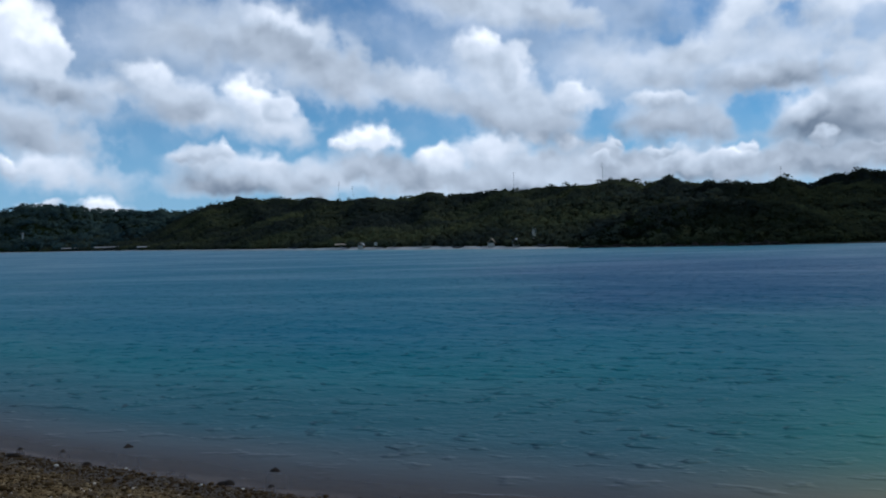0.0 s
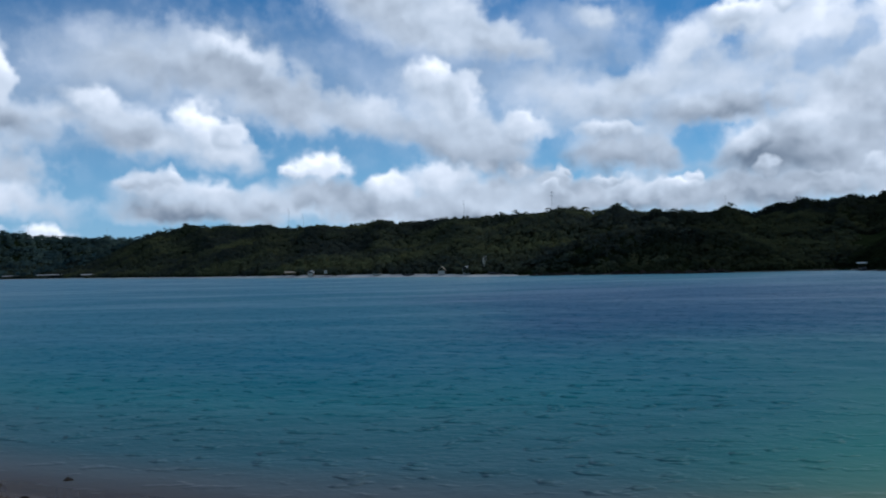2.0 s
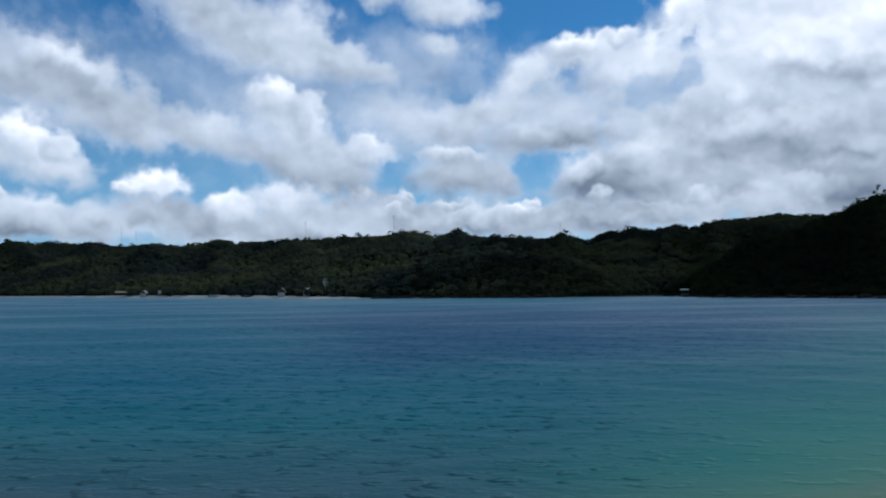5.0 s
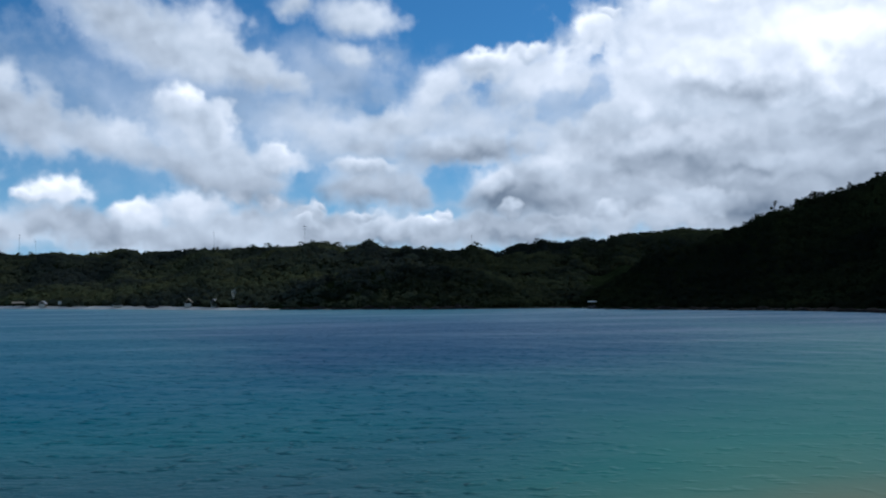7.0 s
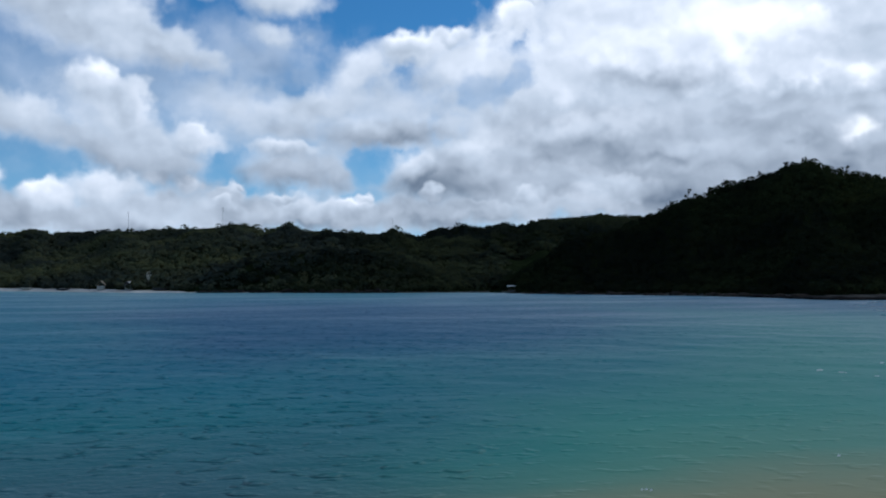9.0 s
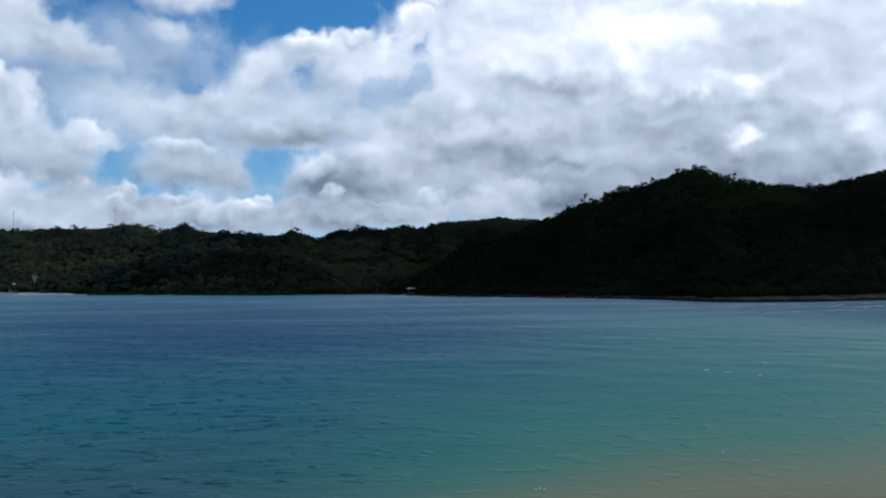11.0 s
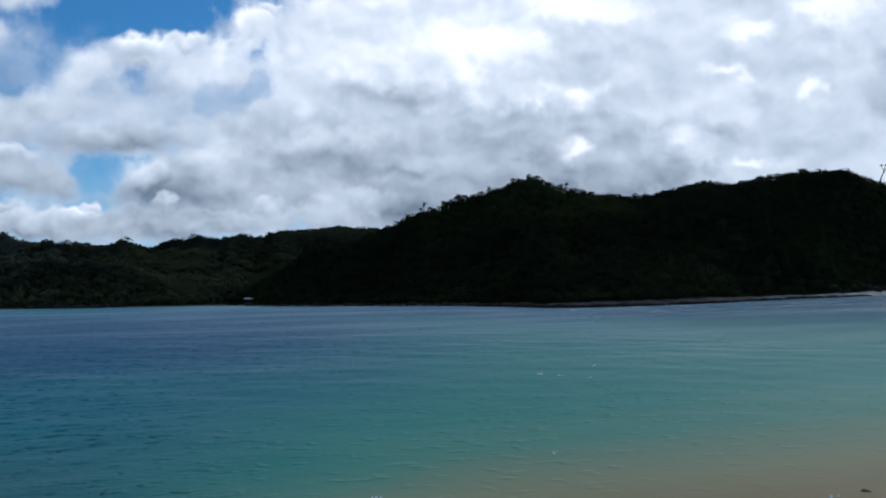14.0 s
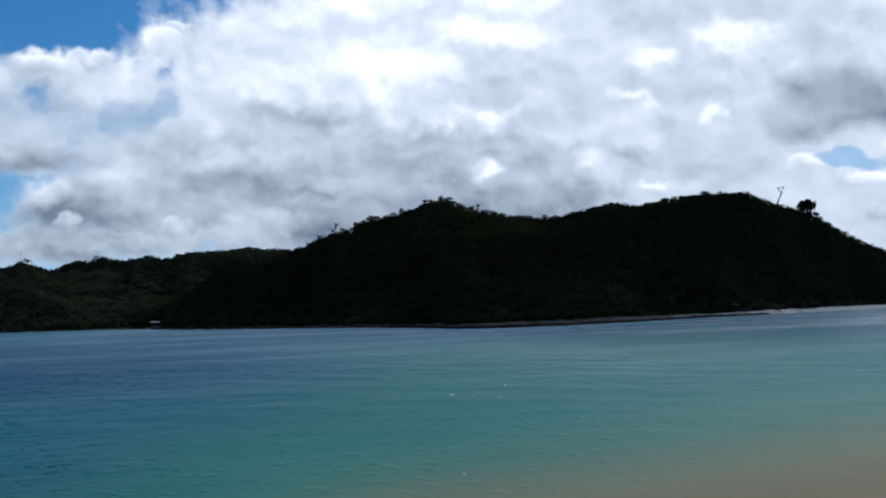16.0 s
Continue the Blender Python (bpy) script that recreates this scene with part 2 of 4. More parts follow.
    rest = n.add("ShaderNodeBackground", {0: n.mix(n.step(broken, 0.42, 0.62), blue, grey), 1: 1.0}).outputs[0]
    aside = n.step(n.math("ABSOLUTE", n.math("SUBTRACT", az, 22.0)), 54.0, 66.0)
    away = n.math("MAXIMUM", n.step(el, 19.0, 30.0), aside)
    n.add("ShaderNodeOutputWorld", {0: n.add("ShaderNodeMixShader", {0: away, 1: ahead, 2: rest}).outputs[0]})


make_sky()

# ---- materials ----


def material(name, build):
    m = bpy.data.materials.new(name)
    m.use_nodes = True
    n = Nodes(m.node_tree)
    n.add("ShaderNodeOutputMaterial", {0: build(n)})
    return m


def here_of(n):
    return n.add("ShaderNodeNewGeometry").outputs["Position"]


def bumped(n, height, strength, distance):
    return n.add("ShaderNodeBump", {"Height": height, "Strength": strength, "Distance": distance}).outputs[0]


def surface(n, colour, rough, normal=None, metal=0.0, spec=0.5):
    ins = {"Base Color": colour if isinstance(colour, bpy.types.NodeSocket) else (*colour, 1), "Roughness": rough, "Metallic": metal, "Specular IOR Level": spec}
    if normal is not None:
        ins["Normal"] = normal
    return n.add("ShaderNodeBsdfPrincipled", ins).outputs[0]


def build_gravel(n):
    p = here_of(n)
    v = n.add("ShaderNodeTexVoronoi", {"Vector": p, "Scale": 26.0}, feature="F1")
    tint = n.ramp(n.add("ShaderNodeSeparateColor", {0: v.outputs["Color"]}).outputs[0],
                  [(0.0, (0.035, 0.020, 0.007)), (0.4, (0.12, 0.070, 0.026)), (0.75, (0.24, 0.155, 0.062)), (1.0, (0.42, 0.31, 0.16))])
    wet = n.step(n.add("ShaderNodeSeparateXYZ", {0: p}).outputs[2], 0.10, 0.26)
    patch = n.noise(p, 1.6, 4)
    dry = n.mix(n.step(patch, 0.35, 0.65), tint, (0.085, 0.06, 0.035))
    colour = n.mix(wet, n.mix(0.7, dry, (0.036, 0.022, 0.011)), dry)
    return surface(n, colour, n.math("ADD", n.math("MULTIPLY", wet, 0.45), 0.4), bumped(n, n.math("SUBTRACT", 1.0, v.outputs["Distance"]), 0.9, 0.03), spec=0.05)


def build_seabed(n):
    p = here_of(n)
    a = n.noise(p, 0.35, 5, 0.6)
    sandy = n.step(n.math("ADD", n.add("ShaderNodeSeparateXYZ", {0: p}).outputs[0], n.math("MULTIPLY", a, 4.0)), -1.0, 11.0)
    pale = n.ramp(a, [(0.25, (0.58, 0.41, 0.25)), (0.5, (0.70, 0.51, 0.33)), (0.75, (0.76, 0.58, 0.40))])
    # gravel to the left, also darkened for the cloud shade over it
    dark = n.ramp(n.noise(p, 2.5, 5, 0.65), [(0.25, (0.11, 0.085, 0.068)), (0.55, (0.17, 0.135, 0.11)), (0.8, (0.24, 0.195, 0.16))])
    return surface(n, n.mix(sandy, dark, pale), 0.9, bumped(n, n.noise(p, 5, 4), 0.4, 0.05))


def build_sand(n):
    p = here_of(n)
    x, y, z = n.add("ShaderNodeSeparateXYZ", {0: p}).outputs
    a = n.noise(p, 0.12, 6, 0.65)
    pale = n.ramp(a, [(0.25, (0.33, 0.325, 0.305)), (0.55, (0.52, 0.51, 0.475)), (0.8, (0.66, 0.645, 0.60))])
    b = n.noise(p, 0.35, 6, 0.65)
    grey = n.ramp(b, [(0.25, (0.024, 0.025, 0.024)), (0.55, (0.055, 0.056, 0.052)), (0.8, (0.11, 0.108, 0.10))])
    # grey shingle under the headland, pale sand at the ends of the bay
    side = n.math("ADD", n.math("MULTIPLY", n.math("ARCTAN2", x, y), 57.2958), n.math("MULTIPLY", n.math("SUBTRACT", a, 0.5), 14.0))
    shingle = n.math("MULTIPLY", n.step(side, 8.0, 13.0), n.step(side, 55.0, 67.0, 1.0, 0.0))
    return surface(n, n.mix(shingle, pale, grey), 0.95, bumped(n, n.noise(p, 1.2, 5), 0.5, 0.3), spec=0.1)


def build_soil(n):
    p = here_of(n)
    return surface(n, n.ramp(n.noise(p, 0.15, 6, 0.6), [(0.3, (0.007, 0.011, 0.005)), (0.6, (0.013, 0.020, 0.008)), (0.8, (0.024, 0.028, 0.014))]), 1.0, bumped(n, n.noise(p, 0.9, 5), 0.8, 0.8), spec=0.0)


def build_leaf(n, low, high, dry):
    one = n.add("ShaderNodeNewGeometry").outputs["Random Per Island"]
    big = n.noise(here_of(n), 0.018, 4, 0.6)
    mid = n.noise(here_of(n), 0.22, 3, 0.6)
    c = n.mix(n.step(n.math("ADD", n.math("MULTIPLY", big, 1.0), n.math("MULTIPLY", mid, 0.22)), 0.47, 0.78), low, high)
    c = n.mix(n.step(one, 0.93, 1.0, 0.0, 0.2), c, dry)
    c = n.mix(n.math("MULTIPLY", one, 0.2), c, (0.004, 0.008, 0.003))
    crown = n.add("ShaderNodeAttribute", attribute_name="crown").outputs["Vector"]
    d = n.add("ShaderNodeBsdfDiffuse", {0: c, "Normal": crown}).outputs[0]
    t = n.add("ShaderNodeBsdfTranslucent", {0: c}).outputs[0]
    return n.add("ShaderNodeMixShader", {0: 0.12, 1: d, 2: t}).outputs[0]


def build_rock(n):
    p = here_of(n)
    return surface(n, n.ramp(n.noise(p, 0.8, 6, 0.65), [(0.3, (0.012, 0.011, 0.010)), (0.6, (0.030, 0.026, 0.022)), (0.8, (0.065, 0.057, 0.047))]), 0.95, bumped(n, n.noise(p, 3, 6), 0.8, 0.2), spec=0.05)


def build_water(n):
    p = here_of(n)
    depth = n.add("ShaderNodeAttribute", attribute_name="depth").outputs["Fac"]
    sandy = n.add("ShaderNodeAttribute", attribute_name="sandy").outputs["Fac"]
    drift = n.noise(n.vec("MULTIPLY", p, (0.02, 0.05, 0)), 1.0, 4, 0.55)
    d = n.math("MULTIPLY", depth, n.math("ADD", n.math("MULTIPLY", drift, 0.9), 0.55))
    deepness = n.math("DIVIDE", d, 8.0)
    over_sand = n.ramp(deepness, [(0.0, (0.50, 0.34, 0.172)), (0.06, (0.295, 0.28, 0.154)), (0.12, (0.100, 0.265, 0.188)), (0.18, (0.041, 0.238, 0.190)),
                                  (0.34, (0.013, 0.170, 0.190)), (0.60, (0.004, 0.106, 0.180)), (1.0, (0.002, 0.084, 0.170))])
    over_stones = n.ramp(deepness, [(0.0, (0.200, 0.160, 0.140)), (0.045, (0.130, 0.142, 0.145)), (0.15, (0.052, 0.142, 0.162)),
                                    (0.5, (0.018, 0.171, 0.196)), (1.0, (0.007, 0.150, 0.215))])
    body = n.mix(sandy, over_stones, over_sand)
    # wind ripples at three sizes
    turned = n.add("ShaderNodeMapping", {"Vector": p, "Rotation": (0, 0, radians(18))}).outputs[0]
    small = n.noise(n.vec("MULTIPLY", turned, (1.0, 1.35, 1)), 3.4, 3, 0.6)
    mid = n.noise(n.vec("MULTIPLY", turned, (0.75, 1.1, 1)), 1.3, 3, 0.55)
    big = n.noise(n.vec("MULTIPLY", turned, (0.06, 0.14, 1)), 1.0, 3, 0.5)
    gust = n.step(n.noise(n.vec("MULTIPLY", p, (0.03, 0.06, 1)), 1.0, 3), 0.3, 0.7, 0.6, 1.15)
    gust = n.math("MULTIPLY", gust, n.math("MULTIPLY", n.step(depth, 0.05, 1.3, 0.12, 1.0), n.math("MAXIMUM", n.step(sandy, 0.3, 0.95, 1.15, 0.28), n.step(depth, 2.5, 6.0, 0.35, 1.3))))
    # flatter, smoother water in the lee of the headland
    lee = n.add("ShaderNodeAttribute", attribute_name="lee").outputs["Fac"]
    gust = n.math("MULTIPLY", gust, n.step(lee, 0.0, 1.0, 1.0, 0.65))
    # scattered steeper wavelets
    dash = n.step(n.noise(n.vec("MULTIPLY", turned, (1.0, 1.35, 1)), 1.35, 2, 0.45), 0.55, 0.78)
    h = n.math("ADD", n.math("ADD", n.math("MULTIPLY", small, 0.045), n.math("MULTIPLY", dash, 0.17)), n.math("ADD", n.math("MULTIPLY", mid, 0.06), n.math("MULTIPLY", big, 0.3)))
    swell = n.noise(n.vec("MULTIPLY", turned, (0.30, 0.50, 1)), 1.0, 2, 0.5)
    h = n.math("ADD", h, n.math("MULTIPLY", swell, 0.10))
    normal = n.add("ShaderNodeBump", {"Height": n.math("MULTIPLY", h, gust), "Strength": 1.0, "Distance": 1.0}).outputs[0]
    deep = n.step(d, 0.0, 0.6, 0.45, 1.0)
    under = n.add("ShaderNodeMixShader", {0: deep, 1: n.add("ShaderNodeBsdfTransparent").outputs[0], 2: n.add("ShaderNodeBsdfDiffuse", {0: body, "Normal": normal}).outputs[0]}).outputs[0]
    shine = n.add("ShaderNodeBsdfGlossy", {0: (1, 1, 1, 1), "Roughness": n.step(lee, 0.0, 1.0, 0.34, 0.205), "Normal": normal}).outputs[0]
    # waves shade one another at a low angle; long slicks lie across the bay
    bare = n.add("ShaderNodeFresnel", {"IOR": 1.33, "Normal": normal}).outputs[0]
    broad = n.math("POWER", n.add("ShaderNodeFresnel", {"IOR": 1.33}).outputs[0], 4.0)
    slick = n.step(n.noise(n.vec("MULTIPLY", p, (0.022, 0.07, 1)), 1.0, 5, 0.62), 0.40, 0.66, 0.14, 0.36)
    fres = n.math("ADD", n.math("MULTIPLY", bare, 0.12), n.math("MULTIPLY", broad, slick))
    return n.add("ShaderNodeMixShader", {0: fres, 1: under, 2: shine}).outputs[0]


def plain(name, colour, rough=0.7, vary=0.25, scale=3.0, metal=0.0, spec=0.3):
    def build(n):
        a = n.noise(here_of(n), scale, 5, 0.6)
        dark = tuple(c * (1 - vary) for c in colour)
        return surface(n, n.mix(n.step(a, 0.3, 0.7), dark, colour), rough, bumped(n, a, 0.3, 0.02), metal, spec)
    return material(name, build)


GRAVEL, SEABED, SAND, SOIL = material("gravel", build_gravel), material("seabed", build_seabed), material("sand", build_sand), material("soil", build_soil)
ROCK, WATER = material("rock", build_rock), material("sea", build_water)
# one foliage in three tones: cloud shade on the hills put in its colour
DEEP_SHADE_LEAF = material("leaf", lambda n: build_leaf(n, (0.012, 0.017, 0.012), (0.034, 0.047, 0.018), (0.036, 0.042, 0.018)))
LIT_LEAF = material("lit_leaf", lambda n: build_leaf(n, (0.043, 0.055, 0.047), (0.098, 0.113, 0.054), (0.105, 0.11, 0.06)))
HALF_SHADE_LEAF = material("half_shade_leaf", lambda n: build_leaf(n, (0.017, 0.024, 0.021), (0.046, 0.058, 0.029), (0.055, 0.06, 0.032)))
# leaf colour paled and blued to paint in the haze of distance
HAZED_LEAF = material("hazed_leaf", lambda n: build_leaf(n, (0.040, 0.072, 0.072), (0.08, 0.120, 0.098), (0.095, 0.125, 0.095)))
PALE_BARK = plain("pale_bark", (0.60, 0.57, 0.46), 0.9)
BARK = plain("bark", (0.09, 0.075, 0.06), 0.9)
PALE = plain("pale_paint", (0.48, 0.46, 0.40), 0.7)
WHITE = plain("white_canvas", (0.80, 0.80, 0.77), 0.8, 0.08)
THATCH = plain("thatch", (0.30, 0.25, 0.18), 0.95)
TIN = plain("tin", (0.34, 0.33, 0.31), 0.5)
TIMBER = plain("timber", (0.16, 0.12, 0.085), 0.85)
STEEL = plain("mast_steel", (0.22, 0.23, 0.24), 0.6)
HULL = plain("hull_paint", (0.07, 0.07, 0.075), 0.6)

# ---- the lie of the land ----


def lattice(ix, iy, seed):
    h = (ix * 374761393 + iy * 668265263 + seed * 974711) & 0x7FFFFFFF
    h = ((h ^ (h >> 13)) * 1274126177) & 0x7FFFFFFF
    return ((h ^ (h >> 16)) & 0xFFFF) / 65535.0


def fbm(x, y, octaves=4, seed=1):
    """Value noise, -1 to 1."""
    total, amp, norm = 0.0, 1.0, 0.0
    for o in range(octaves):
        ix, iy = np.floor(x).astype(np.int64), np.floor(y).astype(np.int64)
        fx, fy = x - ix, y - iy
        fx, fy = fx * fx * (3 - 2 * fx), fy * fy * (3 - 2 * fy)
        a, b = lattice(ix, iy, seed + o), lattice(ix + 1, iy, seed + o)
        c, d = lattice(ix, iy + 1, seed + o), lattice(ix + 1, iy + 1, seed + o)
        total = total + amp * ((a + (b - a) * fx) * (1 - fy) + (c + (d - c) * fx) * fy)
        norm += amp
        amp, x, y = amp * 0.5, x * 2.03 + 17.1, y * 2.03 + 5.7
    return total / norm * 2 - 1


# the far shore: bearing, distance, width of the sand
SHORE = [(-180, 4200, 9), (-70, 1500, 9), (-40, 1100, 4), (-26, 1000, 4), (-20, 800, 5), (-16, 590, 5), (-12, 472, 7), (-6, 359, 8), (4, 270, 7.5), (6.3, 263, 6), (7.6, 261, 4.5), (9, 259, 3), (18, 240, 3), (24, 246, 3),
         (26, 246, 3), (27.5, 228, 3), (30, 216, 3), (37, 202, 4), (42, 182, 5), (44.5, 168, 6), (47, 168, 8), (51, 180, 9), (54, 198, 10), (60, 268, 11), (63.5, 325, 13), (66.4, 390, 16), (68, 430, 20), (72, 560, 22), (90, 1400, 20), (130, 4200, 9), (180, 4200, 9)]
# crests of the hills: bearing, distance, height
FAR_RIDGE = [(-75, 1700, 0), (-60, 1500, 20), (-40, 1300, 40), (-30, 1275, 43), (-25, 1262, 45), (-23.8, 1259, 53), (-22.3, 1255, 52), (-20.3, 1250, 47), (-17.5, 1243, 43), (-12, 1230, 39), (-6, 1220, 10), (0, 1200, 0)]
# of the nearer hills the crest line is given apart: bearing, height
LONG_CREST = [
    (-22, 0), (-18, 6), (-14.3, 30.1), (-13.4, 33.5), (-13.2, 32), (-12, 37.3), (-11.6, 36), (-11.1, 35.7), (-10.6, 33), (-10.2, 34.1), (-9.6, 33.6), (-8.5, 30.3), (-8.1, 31.3), (-7.6, 31.4),
    (-6.5, 27.7), (-4.9, 27.2), (-4.4, 27.7), (-2.9, 25), (-2.4, 25.9), (-1.6, 26), (-1.1, 27.5), (-0.6, 27.4), (0.1, 25), (1.3, 25.4), (1.8, 24.4), (2.3, 25.8), (3.1, 25.8), (4, 24.8),
    (6.9, 25.2), (8.2, 23.7), (10.1, 24.9), (10.8, 24.6), (11.3, 24.3), (11.5, 23.2), (12.5, 22.4), (13.1, 22.9), (13.8, 22.5), (14.1, 21.1), (14.8, 20.5), (15.3, 20.4), (15.6, 21.1), (16, 19.8),
    (16.6, 19.2), (17.1, 20), (17.4, 19.8), (18.4, 17.8), (19.5, 12.5), (22.5, 4), (25, 0),
]
BACK_CREST = [
    (2, 0), (8, 14), (14, 23), (18.9, 28.2), (19.8, 29.6), (21, 26.4), (21.5, 27.1), (22, 30), (22.5, 31), (23.2, 30.8), (23.5, 32.8), (24, 32.8), (24.3, 31.5), (25.2, 31.5),
    (26, 33.2), (26.7, 32.9), (27.2, 31.9), (27.7, 33.2), (28.1, 34.9), (28.7, 34.5), (31.6, 36.2), (32, 37.4), (32.7, 37.1), (33.2, 35.8), (34.2, 35.7), (38, 30), (44, 21), (60, 0),
]
HEADLAND_CREST = [
    (25.5, 0), (28, 5.6), (30, 11.2), (32.5, 14.5), (35, 19.3), (35.5, 20.2), (35.9, 21.3), (36.4, 21.8), (37.4, 23.6), (39.2, 27.8), (40.2, 28.2), (42, 30.6), (42.7, 32.2), (43.2, 33.1),
    (43.7, 33.5), (44.1, 33.4), (44.9, 31.4), (45.6, 30.7), (47.5, 29.4), (49.1, 28.9), (50.1, 28.9), (51.6, 30.9), (52.9, 33.3), (53.6, 34.2), (54.2, 34.8), (54.9, 34.4), (58.1, 40.1), (59.3, 42.5),
    (59.9, 42.4), (61.6, 43.2), (62.7, 41.7), (64, 40.5), (65.3, 38), (67.3, 30.3), (68.3, 27.3), (70, 14), (74, 9), (90, 0),
]


def ridge(course, crest):
    """A table of bearing, distance and height from a hill's course (bearing, distance) and its crest line."""
    return [(a, float(np.interp(a, [c[0] for c in course], [c[1] for c in course])), h) for a, h in crest]


LONG_RIDGE = ridge([(-22, 960), (-18, 830), (-15.5, 807), (-13.4, 785), (-11.8, 745), (-7.5, 637), (-2.8, 561), (0.6, 520), (4.7, 473), (9, 430), (13.9, 392), (18.2, 358), (22.5, 315), (25, 300)], LONG_CREST)
BACK_RIDGE = ridge([(2, 560), (60, 540)], BACK_CREST)
HEADLAND = ridge([(25.5, 245), (28, 249), (34.8, 262), (43.6, 269), (45.2, 273), (50.3, 287), (53.1, 304), (56.4, 329), (61.9, 383), (65.2, 440), (68.5, 520), (74, 640), (90, 1500)], HEADLAND_CREST)
SPUR = [(7.5, 262, 0), (9.5, 268, 5), (12, 274, 9.3), (14, 278, 10.8), (17, 279, 10.8), (19.5, 276, 9.8), (21, 272, 6.8), (22.5, 266, 3.8), (24.5, 258, 0)]
RIDGES = [(FAR_RIDGE, 500), (LONG_RIDGE, 160), (BACK_RIDGE, 200), (HEADLAND, 120), (SPUR, 60)]


def line(table, az, k):
    return np.interp(az, [t[0] for t in table], [t[k] for t in table])


def shore_off(x, y):
    """Metres out to sea from the near water's edge (on land: minus)."""
    return (y - (12.0 - 0.5 * x + np.where(x < 0, 0.01, 0.004) * np.clip(x, -40, 40) ** 2)) / 1.1 + 0.22 * fbm(x * 0.55, y * 0.55, 3, 5)


def shore_edge(az):
    return line(SHORE, az, 1) * (1 + 0.012 * fbm(az * 0.9, az * 0.31 + 7, 3, 21))


def ground_at(x, y):
    """Height of the ground, and how much of it is hill."""
    az, r = np.degrees(np.arctan2(x, y)), np.hypot(x, y)
    s = shore_off(x, y)
    bank = np.clip((az - 15) / 30, 0, 1)  # a shallow sandbank fills the right of the bay
    bank = bank * bank * (3 - 2 * bank)
    floor = 8.0 - 5.9 * bank + (1.2 - 0.8 * bank) * fbm(x * 0.02, y * 0.02, 3, 3)
    slope = np.interp(x, [-8, 0, 8, 14, 28], [0.22, 0.18, 0.12, 0.10, 0.07])
    out = np.maximum(s, 0)
    fall = slope * out + np.interp(x, [-4, 12], [0.035, 0.004]) * out * out
    near = np.where(s < 0, np.minimum(-0.15 * s, 1.9 + 0.01 * -s), -floor * (1 - np.exp(-fall / floor))) + 0.02 * fbm(x * 2, y * 2, 3, 9)
    edge = shore_edge(az)
    sand = line(SHORE, az, 2) * (1 + 0.3 * fbm(x * 0.03, y * 0.03, 2, 61))
    inland = r - edge
    far = np.maximum(np.where(inland < 0, np.maximum(0.10 * inland, -floor), np.minimum(0.10 * inland, 1.2 + 0.02 * inland)), -10)
    hill = np.zeros_like(r)
    rough = fbm(x * 0.014, y * 0.014, 4, 31)
    # gullies and ribs that run down the slopes
    bend = az + 1.2 * fbm(x * 0.008, y * 0.008, 3, 57)
    gully = -np.minimum(2.4 * np.abs(fbm(bend * 0.33, r * 0.0025, 2, 71)), 1.0)
    for table, back in RIDGES:
        crest, high = line(table, az, 1), line(table, az, 2)
        high = np.where((az < table[0][0]) | (az > table[-1][0]), 0, high)
        high = high + np.minimum(high * 0.02, 0.3) * fbm(az * 2.3 + 9, az * 0.2, 2, 43)
        u = np.clip((inland - sand) / np.maximum(crest - edge - sand, 5), 0, 1)
        rise = 0.55 * u ** 0.8 + 0.45 * u * u * (3 - 2 * u)
        fall = np.clip(1 - (r - crest) / back, 0, 1)
        v = high * np.where(r < crest, rise * (1 + 0.8 * rough * (1 - u) ** 0.7 + 1.1 * gully * u * (1 - u)), fall * fall * (3 - 2 * fall))
        hill = np.maximum(hill, v)
    far = np.maximum(far, np.where(inland > sand, hill, -9))
    w = np.clip((r - 60) / 60, 0, 1)
    return near * (1 - w) + far * w, hill


def polar(azs, rs):
    a, r = np.meshgrid(np.radians(azs), rs)
    return r * np.sin(a), r * np.cos(a)


def sheet(name, x, y, z):
    """A sheet over a ring-shaped net that closes on itself."""
    rows, cols = x.shape
    i, j = np.meshgrid(np.arange(rows - 1), np.arange(cols), indexing="ij")
    k = (j + 1) % cols
    faces = np.stack([i * cols + j, (i + 1) * cols + j, (i + 1) * cols + k, i * cols + k], -1).reshape(-1, 4)[:, ::-1]
    me = bpy.data.meshes.new(name)
    fill(me, np.stack([x, y, z], -1).reshape(-1, 3), faces)
    return me, faces


def fill(me, verts, faces, smooth=True):
    size = faces.shape[1]
    me.vertices.add(len(verts))
    me.vertices.foreach_set("co", verts.astype(np.float32).ravel())
    me.loops.add(faces.size)
    me.loops.foreach_set("vertex_index", faces.astype(np.int32).ravel())
    me.polygons.add(len(faces))
    me.polygons.foreach_set("loop_start", np.arange(0, faces.size, size, dtype=np.int32))
    me.polygons.foreach_set("use_smooth", np.full(len(faces), smooth))
    me.update(calc_edges=True)
    me.validate()


AZ = np.concatenate([np.arange(-34, 80, 0.25), np.arange(80, 326, 4.0)])
near_rows = np.concatenate([[0.0005], np.geomspace(0.3, 10, 24)[:-1], np.arange(10, 24, 0.16), np.geomspace(24, 130, 36)])
past = np.concatenate([np.arange(-14, 40, 1.1), np.arange(40, 420, 4.0), np.geomspace(420, 1100, 24)])
ga = np.radians(AZ)[None, :]
rim = shore_edge(AZ)[None, :]
ramp = np.linspace(0, 1, 10)[1:-1, None]
gr = np.concatenate([near_rows[:, None] + 0 * rim, 130 + ramp * (rim - 14 - 130), rim + past[:, None], np.full_like(rim, 5600)])
gx, gy = gr * np.sin(ga), gr * np.cos(ga)
gz, ghill = ground_at(gx, gy)
ground_mesh, gfaces = sheet("ground", gx, gy, gz)
